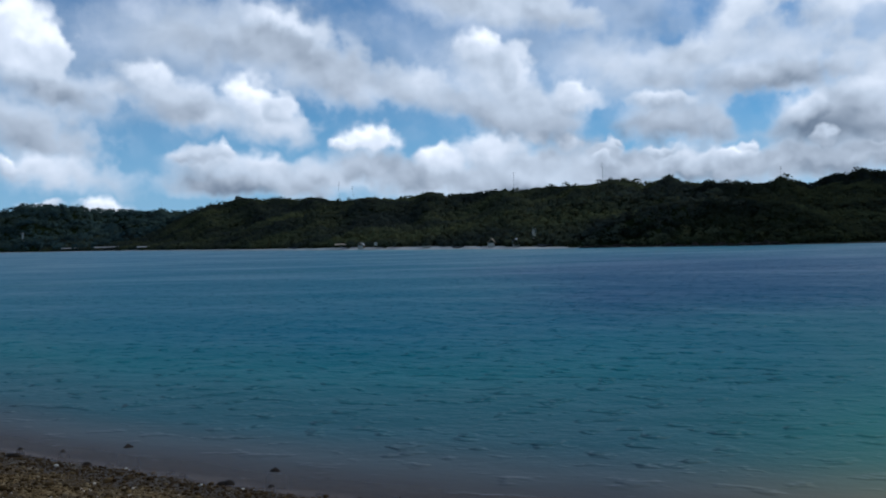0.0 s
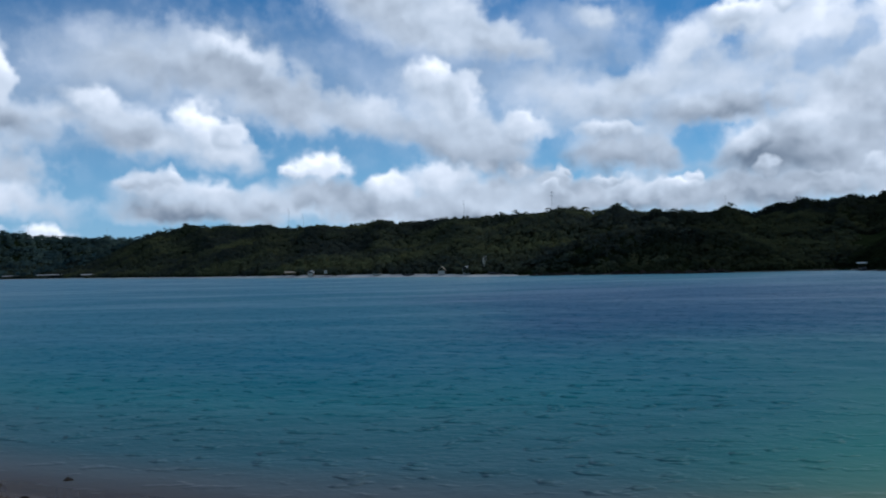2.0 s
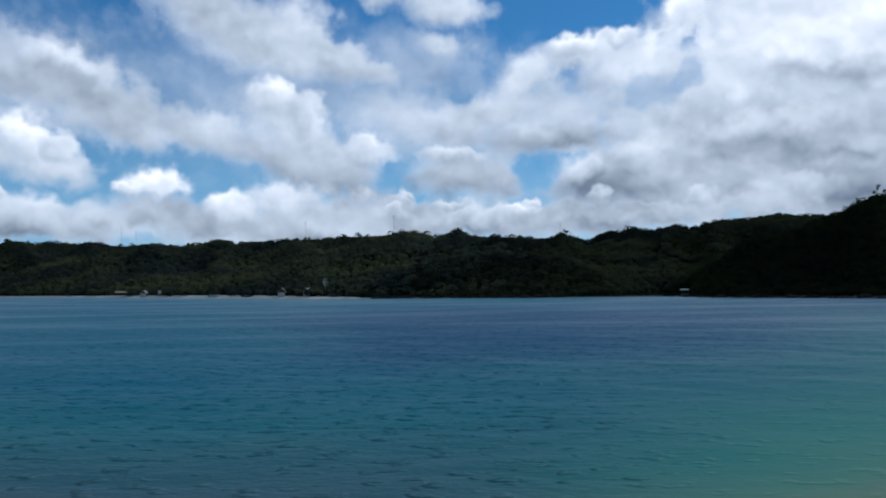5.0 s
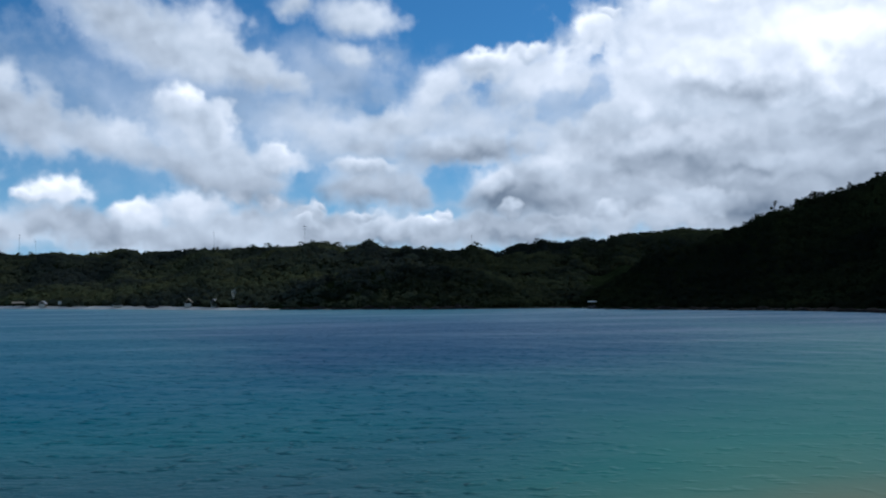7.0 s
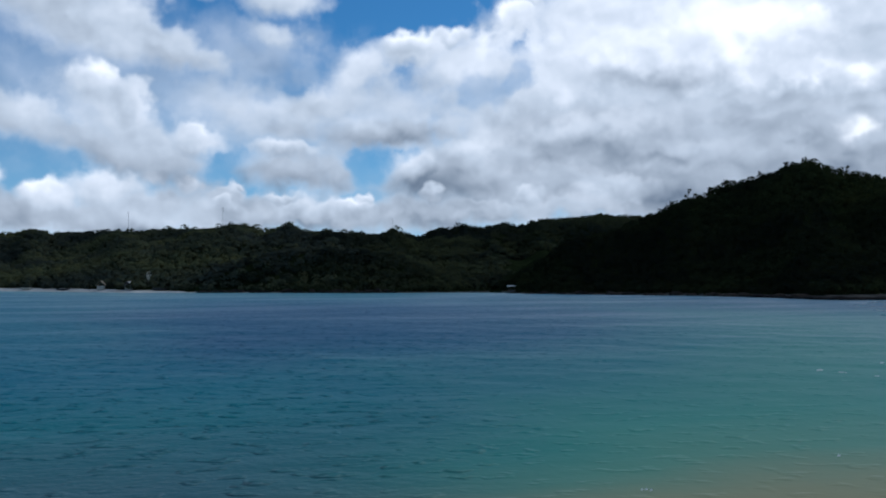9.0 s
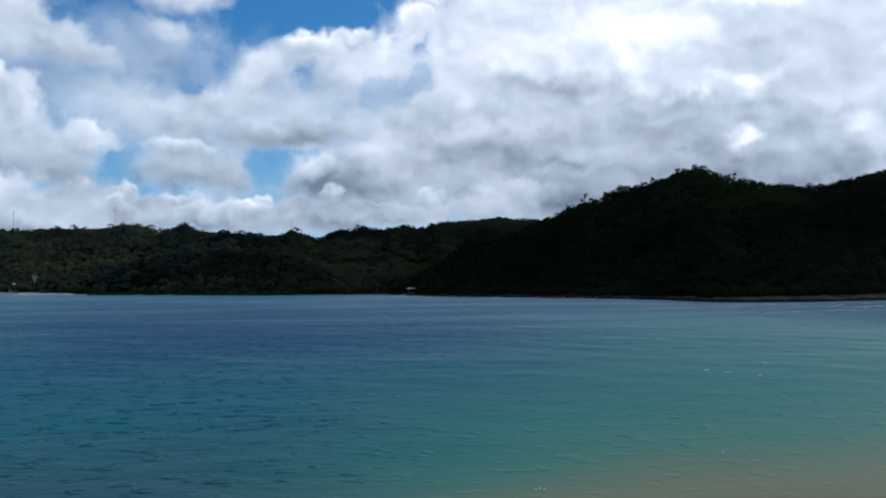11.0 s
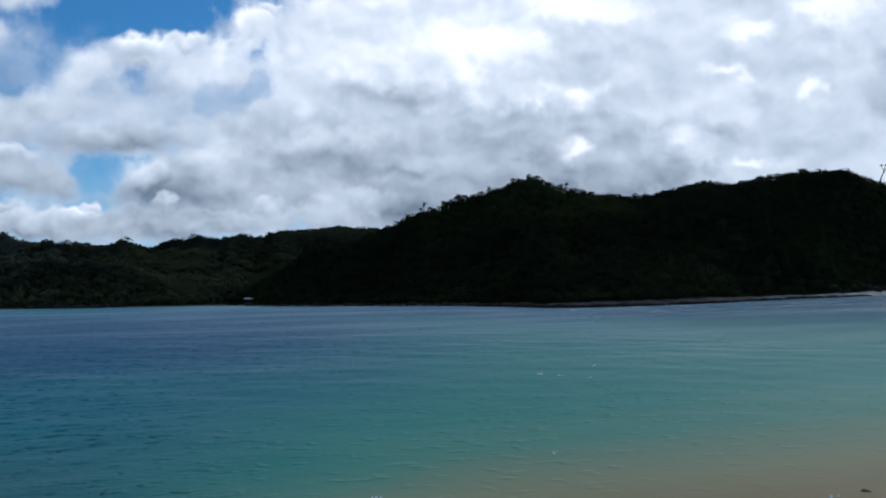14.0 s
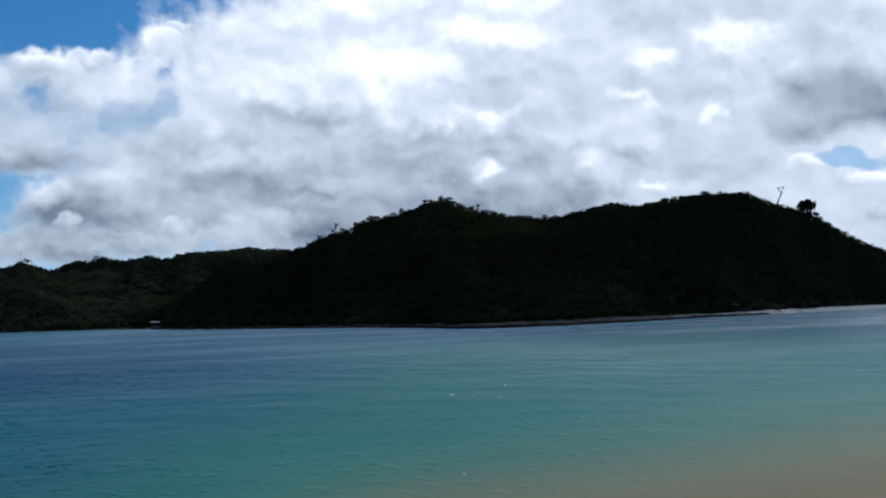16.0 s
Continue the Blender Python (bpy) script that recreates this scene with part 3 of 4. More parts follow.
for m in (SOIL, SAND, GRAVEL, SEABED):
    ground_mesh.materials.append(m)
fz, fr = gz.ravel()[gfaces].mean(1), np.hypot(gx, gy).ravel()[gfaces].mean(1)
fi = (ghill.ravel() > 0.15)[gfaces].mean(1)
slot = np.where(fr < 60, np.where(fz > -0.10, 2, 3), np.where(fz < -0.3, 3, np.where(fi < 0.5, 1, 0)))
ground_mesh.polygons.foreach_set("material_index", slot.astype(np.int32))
tagged(new("ground", ground_mesh), "gravel beach, sandy seabed and dark soil of wooded hills", "ground", kind="structure")

# ---- the sea ----
R_SEA = np.concatenate([np.geomspace(6, 90, 300)[:-1], np.geomspace(90, 700, 110)[:-1], np.geomspace(700, 4600, 24)])
AZ_SEA = np.concatenate([np.arange(-34, 80, 0.3), np.arange(80, 326, 4.0)])
wx, wy = polar(AZ_SEA, R_SEA)
wr = np.hypot(wx, wy)
depth = -ground_at(wx, wy)[0]
calm = np.clip(depth / 2.2, 0.06, 1) * np.clip((160 - wr) / 100, 0, 1)
wz = np.zeros_like(wx)
waves = random.Random(4)
for i in range(22):
    length = 0.55 * 1.13 ** i
    turn = radians(72) + waves.gauss(0, 1.1)
    k = 2 * math.pi / length
    wz += 0.0021 * length ** 0.75 * np.sin(k * (wx * math.cos(turn) + wy * math.sin(turn)) + waves.uniform(0, 6.28)) * np.clip(1.4 - wr / (length * 60), 0, 1)
wz *= calm * (0.8 + 0.5 * fbm(wx * 0.08, wy * 0.08, 2, 77))
sea_mesh, _ = sheet("water", wx, wy, wz)
sea_mesh.materials.append(WATER)
sea_mesh.attributes.new("depth", "FLOAT", "POINT").data.foreach_set("value", np.maximum(depth, np.clip((wr - 55) / 70, 0, 1) * 4.6).astype(np.float32).ravel())
sandy = np.clip((np.degrees(np.arctan2(wx, wy)) - 9 + 6 * fbm(wx * 0.05, wy * 0.05, 3, 88)) / 28, 0, 1)
# the deep blue channel in the middle of the bay
channel = np.clip((np.degrees(np.arctan2(wx, wy)) + 1 + 5 * fbm(wx * 0.03, wy * 0.03, 3, 91)) / 10, 0, 1) * np.clip((wr - 28 + 10 * fbm(wx * 0.06, wy * 0.06, 2, 92)) / 25, 0, 1) * np.clip((190 - wr) / 90, 0.25, 1)
sandy = np.maximum(sandy, channel)
sea_mesh.attributes.new("sandy", "FLOAT", "POINT").data.foreach_set("value", (sandy * sandy * (3 - 2 * sandy)).astype(np.float32).ravel())
lee = np.clip((np.degrees(np.arctan2(wx, wy)) - 41 + 5 * fbm(wx * 0.04, wy * 0.04, 3, 93)) / 14, 0, 1) * np.clip((wr - 22 + 12 * fbm(wx * 0.05, wy * 0.05, 3, 94)) / 80, 0, 1)
sea_mesh.attributes.new("lee", "FLOAT", "POINT").data.foreach_set("value", lee.astype(np.float32).ravel())
tagged(new("water", sea_mesh), "rippled blue-green sea of a sheltered bay", "sea", kind="structure")

# ---- woods on the hills ----


def leaf_cloud(rng, count, size, flat=0.8):
    """Four-cornered leaf clumps on an uneven crown of radius 1 round the origin: corners as count x 4 x 3."""
    d = rng.normal(size=(count, 3))
    d /= np.linalg.norm(d, axis=1)[:, None]
    d[:, 2] = np.where(d[:, 2] < -0.7, -d[:, 2], d[:, 2])
    lobes = rng.normal(size=(5, 3))
    lobes /= np.linalg.norm(lobes, axis=1)[:, None]
    reach = 0.62 + 0.42 * np.max(np.clip(d @ lobes.T, 0, 1) ** 2, axis=1)
    centre = d * (reach * rng.uniform(0.72, 1.05, count))[:, None] * (1, 1, flat)
    normal = d + 0.28 * rng.normal(size=(count, 3))
    normal /= np.linalg.norm(normal, axis=1)[:, None]
    u = np.cross(normal, rng.normal(size=(count, 3)))
    u /= np.linalg.norm(u, axis=1)[:, None]
    v = np.cross(normal, u)
    s = size * rng.uniform(0.6, 1.4, (count, 1))
    q = rng.uniform(0.6, 1.2, (4, count, 1))
    return np.stack([centre + s * q[0] * u, centre + s * q[1] * v * 0.8, centre - s * q[2] * u, centre - s * q[3] * v * 0.8], 1)


def woods(name, spots, heights, count, size, label, seed, leaf):
    rng = np.random.default_rng(seed)
    kinds = [leaf_cloud(rng, count, size, f) for f in (0.7, 0.85, 1.0, 1.15, 0.75, 0.95)]
    blocks, faced = [], []
    # crowns turn to the light with the slope that they stand on
    sx, sy = spots[:, 0], spots[:, 1]
    east = (ground_at(sx + 7, sy)[0] - ground_at(sx - 7, sy)[0]) / 14
    north = (ground_at(sx, sy + 7)[0] - ground_at(sx, sy - 7)[0]) / 14
    for (x, y, z), h, ge, gn in zip(spots, heights, np.clip(east, -1.2, 1.2), np.clip(north, -1.2, 1.2)):
        q = kinds[rng.integers(len(kinds))]
        a = rng.uniform(0, 6.28)
        c, s = math.cos(a), math.sin(a)
        w = h * rng.uniform(0.55, 0.8)
        px, py, pz = q[..., 0] * w, q[..., 1] * w, q[..., 2] * h * 0.5
        m = 0.65 * q.mean(1) + rng.normal(size=(len(q), 3)) * 0.10
        faced.append(np.stack([c * m[:, 0] - s * m[:, 1] - 1.5 * ge, s * m[:, 0] + c * m[:, 1] - 1.5 * gn, m[:, 2] + 0.7], -1).repeat(4, 0))
        blocks.append(np.stack([x + c * px - s * py, y + s * px + c * py, z + h * 0.29 + pz], -1).reshape(-1, 3))
    verts = np.concatenate(blocks)
    me = bpy.data.meshes.new(name)
    fill(me, verts, np.arange(len(verts)).reshape(-1, 4), False)
    face = np.concatenate(faced)
    face /= np.linalg.norm(face, axis=1)[:, None]
    me.attributes.new("crown", "FLOAT_VECTOR", "POINT").data.foreach_set("vector", face.astype(np.float32).ravel())
    me.materials.append(leaf)
    return tagged(new(name, me), label, "woods", kind="stuff")


def scatter(rng, az0, az1, r0, r1, gap, keep):
    """Spots about gap metres apart on a ring sector, where keep(x, y, z, hill, az, r) holds."""
    out = []
    r = r0
    while r < r1:
        n = int(r * radians(az1 - az0) / gap)
        az = az0 + (np.arange(n) + rng.uniform(-0.45, 0.45, n) + 0.5) * (az1 - az0) / n
        rr = r + rng.uniform(-0.45, 0.45, n) * gap
        x, y = rr * np.sin(np.radians(az)), rr * np.cos(np.radians(az))
        z, hill = ground_at(x, y)
        ok = keep(x, y, z, hill, az, rr)
        out.append(np.stack([x, y, z], -1)[ok])
        r += gap
    return np.concatenate(out)


def on_hill(table, behind):
    def keep(x, y, z, hill, az, r):
        return (r > shore_edge(az) + line(SHORE, az, 2) - 1.5) & (z > 0.05) & (r < line(table, az, 1) + behind)
    return keep


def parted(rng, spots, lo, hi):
    """Splits one wood into a sunlit and a shaded leaf tone: the share of the second rises from bearing lo to hi."""
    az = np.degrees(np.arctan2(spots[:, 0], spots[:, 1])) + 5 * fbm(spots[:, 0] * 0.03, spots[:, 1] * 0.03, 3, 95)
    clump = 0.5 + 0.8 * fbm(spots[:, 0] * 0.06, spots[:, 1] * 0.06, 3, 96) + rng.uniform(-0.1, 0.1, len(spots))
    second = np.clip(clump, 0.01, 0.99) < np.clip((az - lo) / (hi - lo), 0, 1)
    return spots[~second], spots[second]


def sizes(rng, spots, middle, spread, least, most):
    return np.clip(rng.lognormal(middle, spread, len(spots)), least, most)


rng = np.random.default_rng(11)
# headland leaves darkened for cloud shade, its sunny end kept lighter
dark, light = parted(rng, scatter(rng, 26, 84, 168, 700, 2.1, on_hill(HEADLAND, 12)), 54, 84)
woods("headland_woods", dark, sizes(rng, dark, 0.88, 0.15, 1.6, 3.0), 70, 0.175, "dense green scrub and trees covering the headland, darkened for cloud shade", 1, DEEP_SHADE_LEAF)
woods("headland_woods_lit", light, sizes(rng, light, 0.88, 0.18, 1.5, 3.2), 80, 0.16, "green scrub at the end of the headland, lightened for the sun on it", 7, HALF_SHADE_LEAF)
# the spur's shaded right side gets darker leaves, its lit left lighter ones
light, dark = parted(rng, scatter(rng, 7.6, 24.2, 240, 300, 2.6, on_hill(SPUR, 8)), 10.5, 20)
woods("spur_woods", dark, sizes(rng, dark, 1.05, 0.2, 1.8, 4.0), 80, 0.17, "green trees on the low spur above the rocks, darkened for cloud shade", 6, HALF_SHADE_LEAF)
woods("spur_woods_lit", light, sizes(rng, light, 1.05, 0.2, 1.8, 4.0), 80, 0.17, "green scrub and small trees on the low spur, coloured for its lit side", 8, LIT_LEAF)
spots = scatter(rng, -23, 22, 240, 960, 3.0, lambda x, y, z, hill, az, r: on_hill(LONG_RIDGE, 18)(x, y, z, hill, az, r) & ((az < 7.8) | (r > line(SPUR, az, 1) + 4)))
# ridge and valley leaves turn darker to the right, coloured for cloud shade
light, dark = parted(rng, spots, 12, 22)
woods("ridge_woods", light, sizes(rng, light, 1.12, 0.16, 2.0, 4.4), 46, 0.235, "dark green forest on the long ridge behind the beach", 2, LIT_LEAF)
woods("valley_side_woods", dark, sizes(rng, dark, 1.12, 0.16, 2.0, 4.4), 52, 0.22, "green forest where the ridge falls to the valley, darkened for cloud shade", 9, HALF_SHADE_LEAF)
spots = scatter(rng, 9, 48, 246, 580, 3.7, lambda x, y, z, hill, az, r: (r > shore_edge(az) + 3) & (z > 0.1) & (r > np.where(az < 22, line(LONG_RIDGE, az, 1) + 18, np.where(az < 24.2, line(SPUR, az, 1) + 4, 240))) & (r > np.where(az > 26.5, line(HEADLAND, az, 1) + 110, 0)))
woods("valley_woods", spots, sizes(rng, spots, 1.28, 0.16, 2.4, 5.4), 40, 0.25, "green forest on the ridge behind the valley", 3, HALF_SHADE_LEAF)
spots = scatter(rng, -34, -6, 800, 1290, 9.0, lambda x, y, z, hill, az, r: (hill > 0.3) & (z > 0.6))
woods("far_woods", spots, np.clip(rng.lognormal(1.95, 0.2, len(spots)), 5, 11), 40, 0.24, "distant forest on the far ridge, its colour paled and blued for haze", 4, HAZED_LEAF)

# ---- things: helpers ----


def part(name, bm, mat, parent, label=""):
    """Links a bmesh as one mesh object, a part of parent."""
    me = bpy.data.meshes.new(name)
    bm.to_mesh(me)
    bm.free()
    me.materials.append(mat)
    ob = new(name, me)
    ob.parent = parent
    return tagged(ob, label)


def thing(name, m, label, category, group=""):
    ob = new(name)
    ob.matrix_world = m
    return tagged(ob, label, category, group)


def box(w, d, h, x=0, y=0, z=0, bevel=0.03):
    """A bevelled box that stands on z."""
    bm = bmesh.new()
    bmesh.ops.create_cube(bm, size=1)
    bmesh.ops.scale(bm, vec=(w, d, h), verts=bm.verts)
    bmesh.ops.bevel(bm, geom=bm.edges[:], offset=min(bevel, w * 0.3, d * 0.3, h * 0.3), segments=1, affect="EDGES")
    bmesh.ops.translate(bm, vec=(x, y, z + h / 2), verts=bm.verts)
    return bm


def rod(path, radii, sides=7, bm=None):
    """A tapered tube along a path."""
    bm = bm or bmesh.new()
    rings = []
    for i, p in enumerate(path):
        a, b = Vector(path[max(i - 1, 0)]), Vector(path[min(i + 1, len(path) - 1)])
        q = (b - a).normalized().to_track_quat("Z", "Y")
        rings.append([bm.verts.new(Vector(p) + q @ Vector((radii[i] * math.cos(t * 6.2832 / sides), radii[i] * math.sin(t * 6.2832 / sides), 0))) for t in range(sides)])
    for lo, hi in zip(rings, rings[1:]):
        for t in range(sides):
            bm.faces.new((lo[t], lo[(t + 1) % sides], hi[(t + 1) % sides], hi[t]))
    bm.faces.new(rings[0][::-1])
    bm.faces.new(rings[-1])
    return bm


def lump(rnd, w, d, h, cuts=2, rough=0.22):
    """A weathered stone, flat underneath."""
    bm = bmesh.new()
    bmesh.ops.create_icosphere(bm, subdivisions=cuts, radius=1)
    off = Vector((rnd.uniform(-50, 50), rnd.uniform(-50, 50), rnd.uniform(-50, 50)))
    for v in bm.verts:
        k = 1 + rough * noise.fractal(v.co * 1.3 + off, 1.0, 2.0, 3)
        c = v.co * k
        v.co = (c.x * w / 2, c.y * d / 2, max(c.z, -0.35) * h / 2)
    return bm


def at(bearing, distance, lift=0.0, turn=0.0):
    """The pose on the ground (or on the water) at a bearing and a distance; x points across the view, y away."""
    x, y = distance * math.sin(radians(bearing)), distance * math.cos(radians(bearing))
    z = float(ground_at(np.array([x]), np.array([y]))[0][0])
    return pose(x, y, max(z, 0.0) + lift, 0, 0, -bearing + turn)


# ---- single trees that break the skyline ----


def leaf_mesh(rng, centres, count, radius, size):
    bm = bmesh.new()
    for c in centres:
        for q in leaf_cloud(rng, count, size, 0.9) * radius * rng.uniform(0.7, 1.2) + np.array(c):
            bm.faces.new([bm.verts.new(p) for p in q])
    return bm


def crown_part(bm, root, middle):
    """The leaves of a single tree, shaded as a round crown."""
    ob = part("crown", bm, DEEP_SHADE_LEAF, root)
    at_v = np.empty(len(ob.data.vertices) * 3, np.float32)
    ob.data.vertices.foreach_get("co", at_v)
    face = at_v.reshape(-1, 3) - np.array(middle) + np.array((0, 0, 0.6))
    face /= np.linalg.norm(face, axis=1)[:, None] + 1e-6
    ob.data.attributes.new("crown", "FLOAT_VECTOR", "POINT").data.foreach_set("vector", face.astype(np.float32).ravel())
    return ob


def make_tree(name, bearing, distance, height, spread, limbs, leaves, clump, lean, label, seed, bark=None, full=0, thick=1.0):
    """A tapered trunk with limbs; leaf clumps at their ends (leaves 0: bare)."""
    rnd, g = random.Random(seed), np.random.default_rng(seed)
    root = thing(name, at(bearing, distance, -0.2), label, "tree", "trees on the skyline")
    top = Vector((lean * height, 0, height * 0.62))
    stem = [(0, 0, 0), (lean * height * 0.25, rnd.uniform(-0.1, 0.1), height * 0.3), tuple(top)]
    part("trunk", rod(stem, [height * k * thick for k in (0.03, 0.022, 0.014)]), bark or BARK, root)
    ends = []
    for i in range(limbs):
        a = 6.2832 * i / limbs + rnd.uniform(-0.4, 0.4)
        start = Vector(stem[1]).lerp(top, rnd.uniform(0.0, 1.0))
        end = start + Vector((math.cos(a) * spread, math.sin(a) * spread, height * rnd.uniform(0.18, 0.4)))
        mid = start.lerp(end, 0.5) + Vector((0, 0, height * 0.03))
        bm = rod([start, mid, end], [height * k * thick for k in (0.014, 0.009, 0.004)], 5)
        for k in range(3):
            tip = end + Vector((rnd.uniform(-1, 1), rnd.uniform(-1, 1), rnd.uniform(0.1, 1))) * spread * 0.45
            rod([mid.lerp(end, 0.3 + 0.3 * k), tip], [height * 0.006 * thick, height * 0.002 * thick], 4, bm)
            ends.append(tuple(tip))
        part("limb", bm, bark or BARK, root)
        ends.append(tuple(end))
    # a full crown also carries leaves inside, down to the lowest limbs
    for k in range(full):
        a, q = rnd.uniform(0, 6.2832), rnd.uniform(0.15, 1.0)
        ends.append((lean * height * q + math.cos(a) * spread * rnd.uniform(0.1, 1.2) * (1.5 - q), math.sin(a) * spread * (1.5 - q), height * (0.0 + 0.85 * q)))
    if leaves:
        crown_part(leaf_mesh(g, ends, leaves, clump, 0.3), root, np.mean(ends, axis=0))
    return root


make_tree("tall_tree", 63.0, 403, 10.8, 1.1, 2, 9, 0.7, 0.22, "tall thin tree with sparse flat tufts above the scrub", 3)
make_tree("round_tree", 64.6, 431, 6.6, 2.5, 9, 36, 1.2, -0.08, "broad dark leafy tree on the shoulder of the headland", 4, None, 46)
for i, (bearing, height, spread, leaves, lean) in enumerate([(37.1, 4.5, 0.6, 14, 0.03), (37.5, 2.6, 0.5, 12, 0.1), (38.4, 2.5, 0.5, 10, -0.06), (39.2, 2.8, 0.5, 10, 0.08), (41.1, 2.8, 0.5, 11, 0.04),
                                                            (42.6, 2.9, 0.5, 11, -0.06), (43.5, 2.7, 0.4, 10, 0.05), (44.0, 2.6, 0.5, 10, 0.0), (45.6, 4.2, 0.8, 14, 0.05)]):
    make_tree("ridge_tree", bearing, float(line(HEADLAND, bearing, 1)) - 1, height, spread, 5, leaves, 0.4, lean, "small wind-bent tree with thin foliage on the headland crest", 20 + i)
make_tree("bare_tree", 5.46, 280, 5.0, 0.7, 6, 0, 0, 0.0, "pale bare tree with a slim trunk behind the beach", 41, PALE_BARK, 0, 1.6)

# ---- rocks along the far shore ----


def along_shore(bearing, out, lift=0.0):
    """A pose at the far water's edge, x along the shore."""
    (x0, y0), (x1, y1) = [(r * math.sin(radians(b)), r * math.cos(radians(b))) for b, r in ((b, float(shore_edge(np.array([b]))[0]) - out) for b in (bearing - 0.5, bearing + 0.5))]
    return pose((x0 + x1) / 2, (y0 + y1) / 2, lift, 0, 0, math.degrees(math.atan2(y1 - y0, x1 - x0)))


LEDGE_BLACK = plain("ledge_black", (0.016, 0.015, 0.015), 0.9, 0.5, 1.5, spec=0.03)
rnd = random.Random(8)
for i in range(46):
    bearing = 8.2 + i * 0.42 if i < 28 else 27.0 + (i - 28) * 0.95
    ob = tagged(new("shore_rock", bpy.data.meshes.new("shore_rock")), "black weathered rock at the foot of the wooded shore", "rock", "rocks along the far shore")
    bm = lump(rnd, rnd.uniform(2.0, 5.5), rnd.uniform(1.5, 3), rnd.uniform(0.7, 2.2), 2, 0.35)
    bm.to_mesh(ob.data)
    bm.free()
    ob.data.materials.append(ROCK)
    ob.matrix_world = at(bearing + rnd.uniform(-0.15, 0.15), float(shore_edge(np.array([bearing]))[0]) + rnd.uniform(-0.5, 2.5), -0.15, rnd.uniform(-25, 25))
for i in range(22):
    bearing = 60.5 + i * 0.36
    ob = tagged(new("shore_boulder", bpy.data.meshes.new("shore_boulder")), "dark brown boulder under the scrub behind the sand", "rock", "boulders at the headland's end")
    bm = lump(rnd, rnd.uniform(2.5, 5), rnd.uniform(2, 3.5), rnd.uniform(1.6, 3.6), 2, 0.4)
    bm.to_mesh(ob.data)
    bm.free()
    ob.data.materials.append(ROCK)
    m = along_shore(bearing, -float(line(SHORE, bearing, 2)) - rnd.uniform(0.0, 3.0))
    m.translation.z = float(ground_at(np.array([m.translation.x]), np.array([m.translation.y]))[0][0]) + 0.1
    ob.matrix_world = m
# low black lumps that draw a dark line along the waterline
for i in range(30):
    bearing = 41.0 + i * 0.72
    ob = tagged(new("black_ledge", bpy.data.meshes.new("black_ledge")), "low black ledge along the waterline below the sand", "rock", "ledges below the headland beach")
    bm = lump(rnd, rnd.uniform(5.0, 7.5) * (1 + max(0, i - 15) * 0.14), rnd.uniform(1.4, 2.2), rnd.uniform(1.1, 1.5), 2, 0.2)
    bm.to_mesh(ob.data)
    bm.free()
    ob.data.materials.append(LEDGE_BLACK)
    ob.matrix_world = along_shore(bearing, 1.0, -0.06)

# ---- huts, boats and posts on the far beach ----


def gable(w, d, h, z, over=0.25, thick=0.08):
    """A two-sided roof with its ridge along x."""
    bm = bmesh.new()
    hw, hd = w / 2 + over, d / 2 + over
    for t in (0, thick):
        for x in (-hw, hw):
            for y, k in ((-hd, 0), (0, h), (hd, 0)):
                bm.verts.new((x, y, z + k + t))
    v = bm.verts
    v.ensure_lookup_table()
    for a, b in ((0, 1), (1, 2)):
        bm.faces.new((v[6 + a], v[6 + b], v[9 + b], v[9 + a]))
        bm.faces.new((v[a], v[3 + a], v[3 + b], v[b]))
    bm.faces.new((v[0], v[6], v[9], v[3]))
    bm.faces.new((v[2], v[5], v[11], v[8]))
    for s in (0, 3):
        bm.faces.new((v[s], v[s + 1], v[s + 7], v[s + 6]))
        bm.faces.new((v[s + 1], v[s + 2], v[s + 8], v[s + 7]))
    bmesh.ops.recalc_face_normals(bm, faces=bm.faces[:])
    return bm


def make_hut(bearing, distance, w, d, wall_h, roof_h, turn, roof, label):
    root = thing("beach_hut", at(bearing, distance, -0.1, turn), label, "hut", "huts behind the beach")
    bm = box(w, d, wall_h, bevel=0.02)
    part("wall", bm, PALE, root)
    part("roof", gable(w, d, roof_h, wall_h), roof, root)
    part("door", box(0.7, 0.06, wall_h - 0.1, w * 0.2, -d / 2 - 0.02, 0.05), TIMBER, root, "dark timber door")
    win = part("window", box(0.5, 0.05, 0.5, -w * 0.2, -d / 2 - 0.02, 0.6), HULL, root, "dark window opening")
    part("sill", box(0.65, 0.12, 0.06, -w * 0.2, -d / 2 - 0.05, 0.53), TIMBER, win)
    return root


make_hut(2.92, 286, 2.0, 2.0, 1.3, 1.3, 80, THATCH, "small pale beach hut with a thatched gable roof")
make_hut(-4.9, 355, 2.2, 2.0, 1.4, 0.9, 70, TIN, "small pale hut with a tin roof behind the sand")
make_hut(4.45, 276, 1.7, 2.0, 1.5, 0.8, 50, TIN, "small pale hut with a tin roof among trees")


def make_shelter(bearing, distance, w, turn, name, roof, label, h=1.5):
    root = thing(name, at(bearing, distance, -0.05, turn), label, "shelter", "open shelters by the water")
    part("roof", gable(w, 3.0, 0.6, h), roof, root)
    for x in np.linspace(-w / 2 + 0.2, w / 2 - 0.2, max(3, int(w / 3))):
        for y in (-1.3, 1.3):
            part("post", rod([(x, y, 0), (x, y, h + 0.05)], [0.07, 0.06], 6), TIMBER, root)
    return root


make_shelter(-5.9, 366, 7.0, 0, "beach_shelter", THATCH, "long low open shelter with a thatched roof on the sand", 1.2)
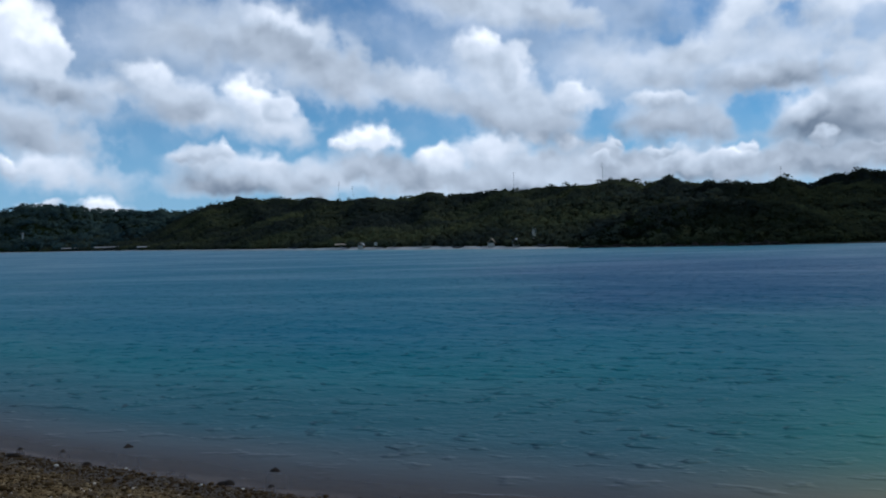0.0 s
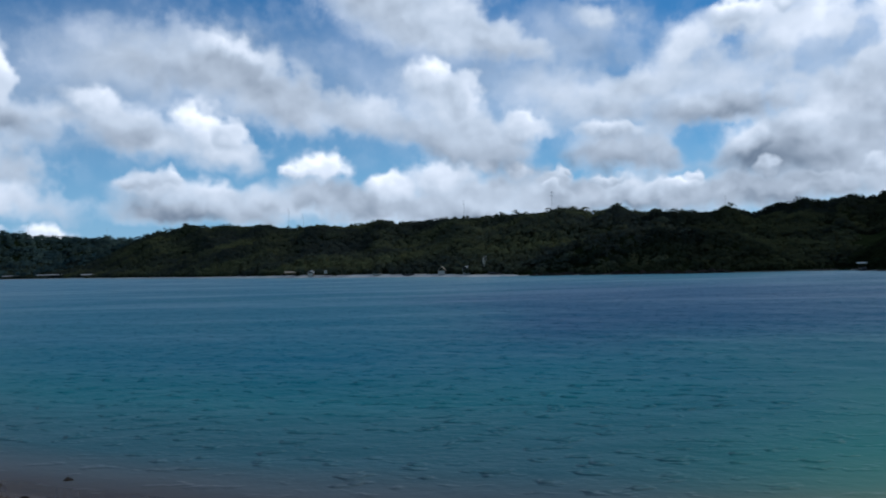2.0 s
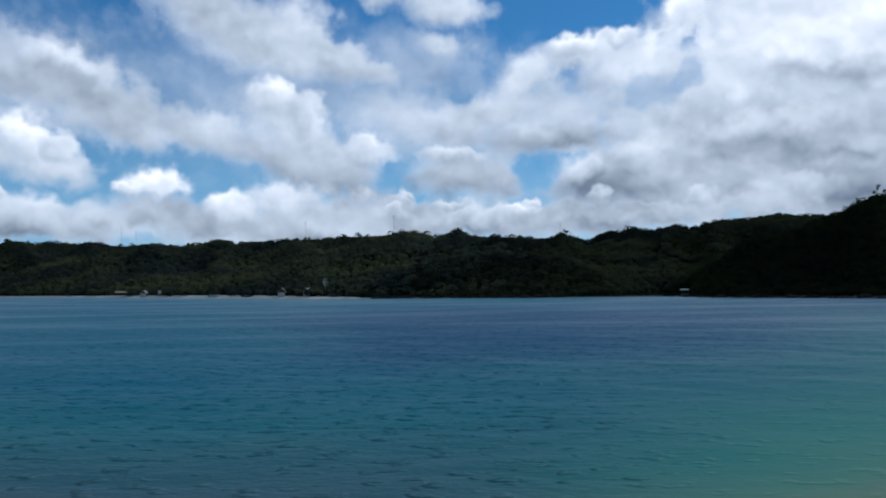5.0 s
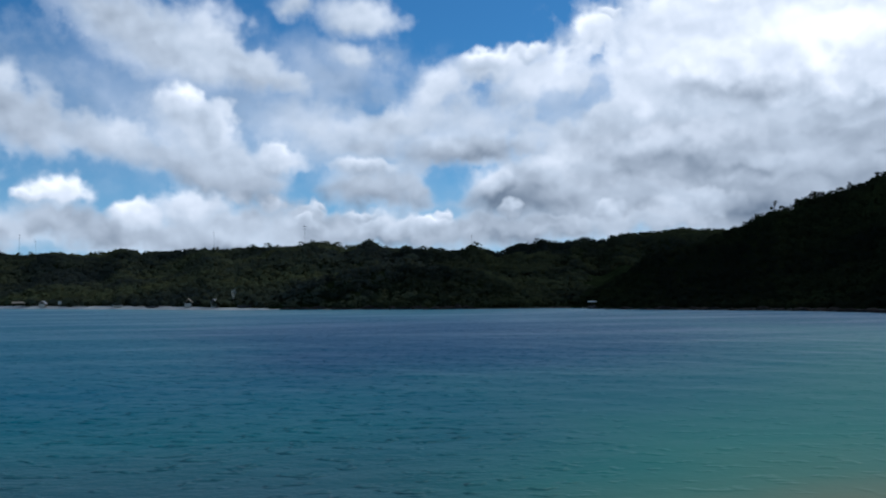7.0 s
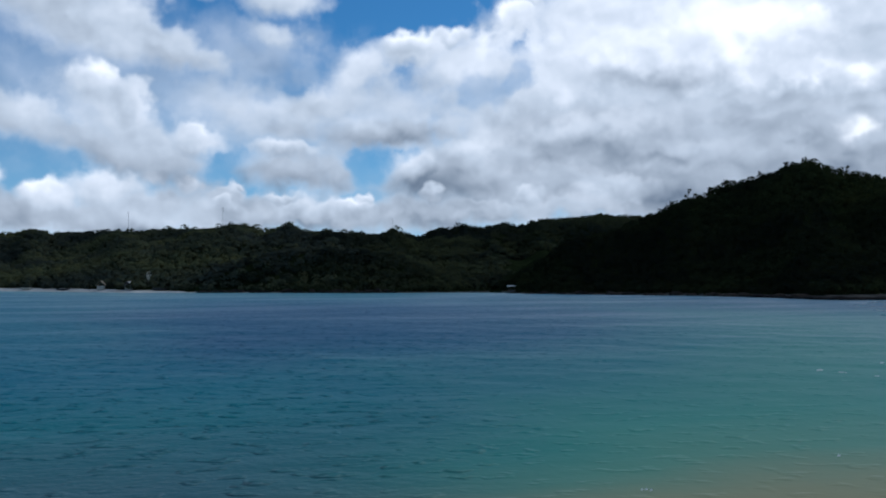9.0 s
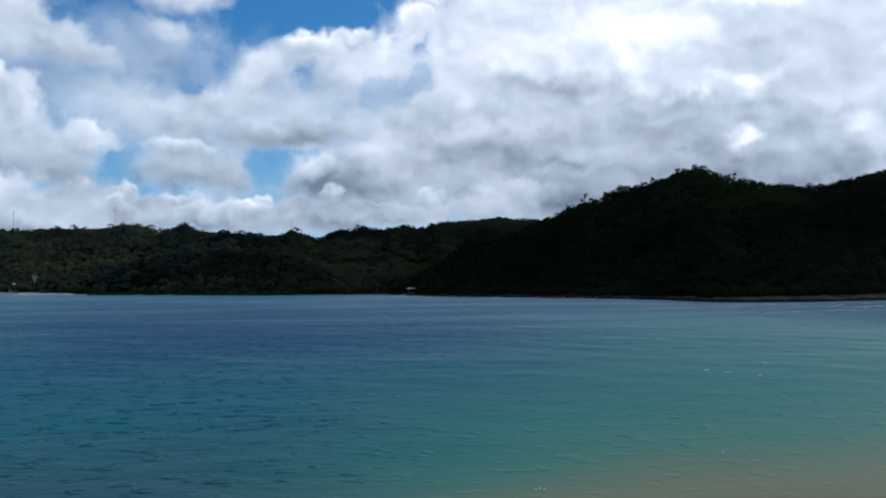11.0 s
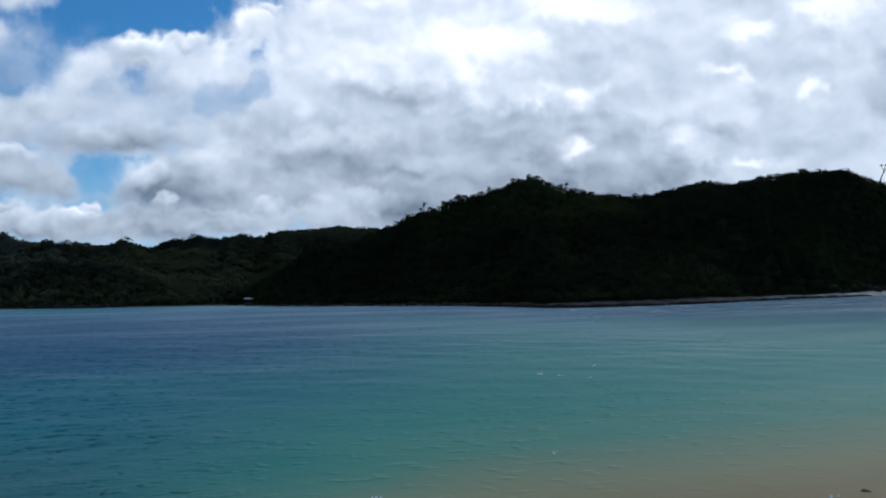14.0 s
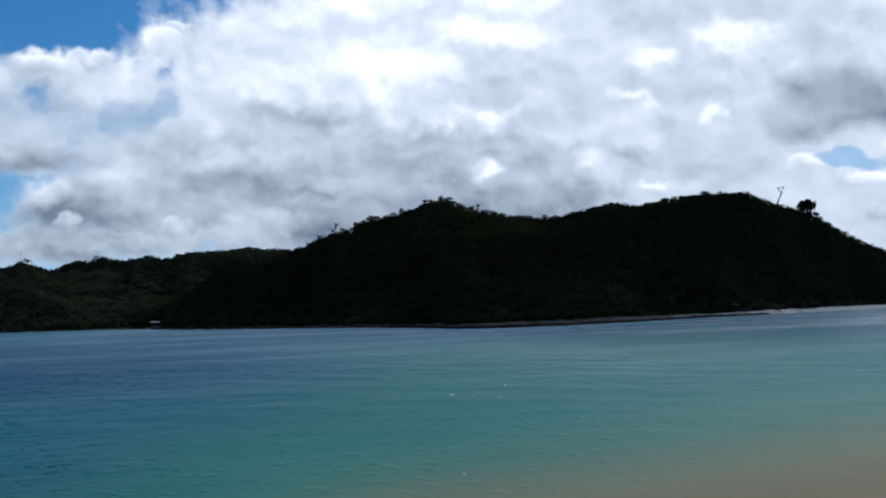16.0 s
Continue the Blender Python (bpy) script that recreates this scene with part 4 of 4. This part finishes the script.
for bearing, w, h, label in ((-19.2, 26.0, 2.6, "long open boat shed with a pale roof by the water"), (-21.3, 18.0, 2.4, "low open boat shed with a weathered roof by the water"),
                             (-17.5, 8.0, 2.2, "small open boat shed with a pale roof by the water")):
    make_shelter(bearing, float(shore_edge(np.array([bearing]))[0]) + 3, w, 20, "boat_shed", TIN, label, h)

sign = thing("signboard", at(-4.04, 346), "pale signboard on two posts at the back of the beach", "sign")
part("board", box(1.1, 0.06, 1.2, 0, 0, 1.1), PALE, sign)
for x in (-0.4, 0.4):
    part("post", rod([(x, 0.06, 0), (x, 0.06, 2.2)], [0.05, 0.05], 6), TIMBER, sign)


def hull_bm(length, beam, depth):
    """A slim boat's hull along y, open on top, with thickness."""
    bm = bmesh.new()
    rings = []
    for i in range(11):
        t = i / 10 * 2 - 1
        k = max(0.06, 1 - abs(t) ** 2.4)
        sheer = 0.28 * depth * t * t
        pts = [(-beam / 2 * k, depth + sheer), (-beam * 0.36 * k, 0.3 * depth + sheer), (0, sheer * 1.6), (beam * 0.36 * k, 0.3 * depth + sheer), (beam / 2 * k, depth + sheer)]
        inner = [(x * 0.88, z + 0.06 if 0 < j < 4 else z) for j, (x, z) in enumerate(pts)][::-1]
        rings.append([bm.verts.new((x, t * length / 2, z)) for x, z in pts + inner])
    for a, b in zip(rings, rings[1:]):
        for j in range(10):
            bm.faces.new((a[j], a[(j + 1) % 10], b[(j + 1) % 10], b[j]))
    bm.faces.new(rings[0])
    bm.faces.new(rings[-1][::-1])
    bmesh.ops.recalc_face_normals(bm, faces=bm.faces[:])
    return bm


boat = thing("moored_boat", at(26.75, 238, 0, 14), "dark outrigger boat with a pale flat canopy moored by the rocks", "boat")
boat.location.z = -0.15
part("hull", hull_bm(6.5, 1.1, 0.8), HULL, boat)
part("canopy", box(1.7, 2.6, 0.3, 0, 0.2, 1.75, 0.1), WHITE, boat, "pale canvas canopy")
for x in (-0.5, 0.5):
    for y in (-0.9, 1.3):
        part("post", rod([(x, y, 0.7), (x, y, 1.8)], [0.03, 0.03], 6), TIMBER, boat)
for y in (-1.4, 1.4):
    part("outrigger_arm", rod([(-1.9, y, 0.35), (0, y, 0.95), (1.9, y, 0.35)], [0.04, 0.05, 0.04], 6), TIMBER, boat)
for x in (-1.9, 1.9):
    part("float", rod([(x, -2.6, 0.42), (x, -1.2, 0.3), (x, 1.2, 0.3), (x, 2.6, 0.42)], [0.05, 0.08, 0.08, 0.05], 7), PALE, boat, "pale bamboo float")
small = thing("beached_boat", at(-0.99, 319, 0, 65), "small pale rowing boat drawn up on the sand", "boat")
part("hull", hull_bm(3.4, 1.2, 0.7), PALE, small)
part("thwart", box(1.0, 0.25, 0.05, 0, 0.2, 0.5, 0.01), TIMBER, small)
for bearing, distance in ((0.9, 302), (-8.9, 420), (6.1, 270)):
    dark_boat = thing("beached_canoe", at(bearing, distance, 0, 78), "dark narrow canoe lying on the pale sand", "boat", "canoes on the beach")
    part("hull", hull_bm(4.0, 0.8, 0.6), HULL, dark_boat)
    part("thwart", box(0.65, 0.2, 0.05, 0, 0.3, 0.42, 0.01), TIMBER, dark_boat)

tower = thing("beacon_tower", at(-23.8, 985, 0), "slim white beacon tower on the far shore", "beacon")
part("shaft", rod([(0, 0, -2), (0, 0, 9.5)], [1.0, 0.8], 12), PALE, tower)
part("cap", rod([(0, 0, 9.5), (0, 0, 9.8), (0, 0, 10.5)], [1.1, 1.1, 0.3], 12), TIN, tower)
part("footing", box(3.0, 3.0, 0.8, 0, 0, -0.5), PALE, tower)

# ---- masts on the long ridge ----
for bearing, height, lean in ((-6.15, 14.5, 0.0), (-5.25, 11.0, -0.12), (4.33, 11.5, 0.0), (9.6, 11.0, 0.0), (-20.5, 20.0, 0.0), (-16.4, 17.0, 0.0), (19.6, 10.0, 0.0)):
    table = FAR_RIDGE if bearing < -14 else LONG_RIDGE if bearing < 15 else BACK_RIDGE
    mast = thing("radio_mast", at(bearing, float(line(table, bearing, 1)), -0.3), "thin grey steel mast standing on the wooded ridge", "mast", "masts on the ridge")
    part("pole", rod([(0, 0, 0), (lean * height, 0, height)], [0.08, 0.04], 6), STEEL, mast)
    for k in (0.82, 0.93):
        part("crossarm", box(1.3, 0.1, 0.1, lean * height * k, 0, height * k, 0.01), STEEL, mast)

# ---- the near water's edge ----


def stone_at(name, bearing, distance, w, h, mat, label, group, seed, sink=0.25):
    r2 = random.Random(seed)
    m = at(bearing, distance, 0, r2.uniform(-40, 40))
    z = float(ground_at(np.array([m.translation.x]), np.array([m.translation.y]))[0][0])
    # stones out in the water stand up through it
    if z < 0 and w > 0.185:
        h = max(h, (0.03 - z) / 0.6)
        w = max(w * 0.75, h * 0.72)
    ob = tagged(new(name, bpy.data.meshes.new(name)), label, "stone", group)
    bm = lump(r2, w, w * r2.uniform(0.6, 0.9), h, 2, 0.3)
    bm.to_mesh(ob.data)
    bm.free()
    ob.data.polygons.foreach_set("use_smooth", [True] * len(ob.data.polygons))
    ob.data.materials.append(mat)
    m.translation.z = z + h * (0.5 * 0.35 - sink * 0.3)
    ob.matrix_world = m
    return ob


WET = plain("wet_stone", (0.030, 0.021, 0.014), 0.65, 0.4, 9.0, spec=0.12)
SHELL = plain("pale_coral", (0.62, 0.57, 0.48), 0.8, 0.2, 12.0)
for i, (bearing, distance, w, h) in enumerate([(-10.28, 14.8, 0.19, 0.26), (-10.6, 13.85, 0.20, 0.16), (-18.6, 17.45, 0.20, 0.16), (-19.6, 16.6, 0.18, 0.10), (-18.2, 16.2, 0.16, 0.12), (-24.2, 18.2, 0.22, 0.1), (-22.0, 17.6, 0.2, 0.07),
                                              (-13.4, 14.2, 0.21, 0.12), (-13.0, 14.2, 0.18, 0.16), (-15.6, 15.2, 0.16, 0.12), (-16.3, 15.5, 0.14, 0.1), (-7.8, 13.5, 0.12, 0.09), (-3.1, 13.7, 0.14, 0.12), (-5.4, 12.9, 0.2, 0.12),
                                              (-24.6, 17.5, 0.25, 0.1), (-20.8, 16.4, 0.16, 0.12), (62.6, 17.9, 0.19, 0.2), (61.0, 17.6, 0.12, 0.16)]):
    stone_at("beach_stone", bearing, distance, w, h, WET, "dark wet stone at the water's edge", "stones at the water's edge", 300 + i)
for i, (bearing, distance, w) in enumerate([(-18.7, 15.8, 0.09), (-12.2, 13.7, 0.07), (-22.4, 16.1, 0.08), (-14.6, 14.0, 0.06), (59.2, 18.5, 0.14), (63.3, 17.2, 0.15), (64.6, 16.9, 0.12)]):
    stone_at("coral_piece", bearing, distance, w, w * 0.8, SHELL, "bleached white piece of coral on the gravel", "coral pieces on the beach", 400 + i, 0.1)


def build_pebble(n):
    one = n.add("ShaderNodeNewGeometry").outputs["Random Per Island"]
    c = n.ramp(one, [(0.0, (0.022, 0.012, 0.004)), (0.35, (0.09, 0.056, 0.024)), (0.7, (0.19, 0.128, 0.060)), (0.95, (0.30, 0.22, 0.12)), (1.0, (0.60, 0.50, 0.38))])
    wet = n.step(n.add("ShaderNodeSeparateXYZ", {0: here_of(n)}).outputs[2], 0.10, 0.26)
    return surface(n, n.mix(wet, n.mix(0.72, c, (0.040, 0.023, 0.011)), c), n.math("ADD", n.math("MULTIPLY", wet, 0.2), 0.75), bumped(n, n.noise(here_of(n), 60, 3), 0.3, 0.01), spec=0.03)


def pebbles():
    g = np.random.default_rng(5)
    kinds = []
    for k in range(5):
        bm = bmesh.new()
        bmesh.ops.create_icosphere(bm, subdivisions=1, radius=1)
        kinds.append((np.array([v.co[:] for v in bm.verts]) * (1 + 0.25 * g.normal(size=(len(bm.verts), 1))), np.array([[v.index for v in f.verts] for f in bm.faces])))
        bm.free()
    verts, faces, base = [], [], 0
    az = np.concatenate([g.uniform(-29, -1, 30000), g.uniform(54, 74, 3000)])
    r = g.uniform(11.5, 20, len(az))
    x, y = r * np.sin(np.radians(az)), r * np.cos(np.radians(az))
    z = ground_at(x, y)[0]
    s = shore_off(x, y)
    ok = (s < 0.4 * g.random(len(s)) ** 2) & (s > -4.5)
    for x0, y0, z0 in zip(x[ok], y[ok], z[ok]):
        v, f = kinds[g.integers(5)]
        size = min(0.07, 0.0095 * g.lognormal(0, 0.62))
        a = g.uniform(0, 6.28)
        sx, sy, sz = size * g.uniform(0.8, 1.4), size * g.uniform(0.6, 1.0), size * g.uniform(0.4, 0.8)
        px, py = v[:, 0] * sx, v[:, 1] * sy
        verts.append(np.stack([x0 + math.cos(a) * px - math.sin(a) * py, y0 + math.sin(a) * px + math.cos(a) * py, z0 + sz * 0.5 + v[:, 2] * sz], -1))
        faces.append(f + base)
        base += len(v)
    me = bpy.data.meshes.new("pebbles")
    fill(me, np.concatenate(verts), np.concatenate(faces))
    me.materials.append(material("pebble", build_pebble))
    return tagged(new("pebbles", me), "brown and buff gravel with pale coral bits, wet at the water's edge", "gravel", kind="stuff")


pebbles()


# ---- white flecks modelled as sun glints on wavelets over the sandbank ----


def foam():
    g = np.random.default_rng(17)
    bm = bmesh.new()
    # small white cones take the place of the sun's sparkle on the water
    for k in range(11):
        az, r = radians(g.uniform(34, 66)), 13.5 * math.exp(g.uniform(0, 1.5))
        x0, y0 = r * math.sin(az), r * math.cos(az)
        for j in range(g.integers(2, 5)):
            w = g.uniform(0.012, 0.032) * (0.6 + r / 40)
            cx, cy = x0 + g.normal() * 0.06, y0 + g.normal() * 0.04
            ring = [bm.verts.new((cx + w * 1.6 * math.cos(a) * g.uniform(0.7, 1.2), cy + w * math.sin(a) * g.uniform(0.7, 1.2), 0.035)) for a in np.linspace(0, 6.2832, 8)[:-1]]
            top = bm.verts.new((cx, cy, 0.06 + w * 0.5))
            for a, b in zip(ring, ring[1:] + ring[:1]):
                bm.faces.new((a, b, top))
    me = bpy.data.meshes.new("glint_flecks")
    bm.to_mesh(me)
    bm.free()
    me.materials.append(plain("foam", (0.85, 0.87, 0.86), 0.6, 0.05))
    return tagged(new("glint_flecks", me), "tiny white flecks standing for sun glints on wavelets over the sandbank", "foam", kind="stuff")


foam()
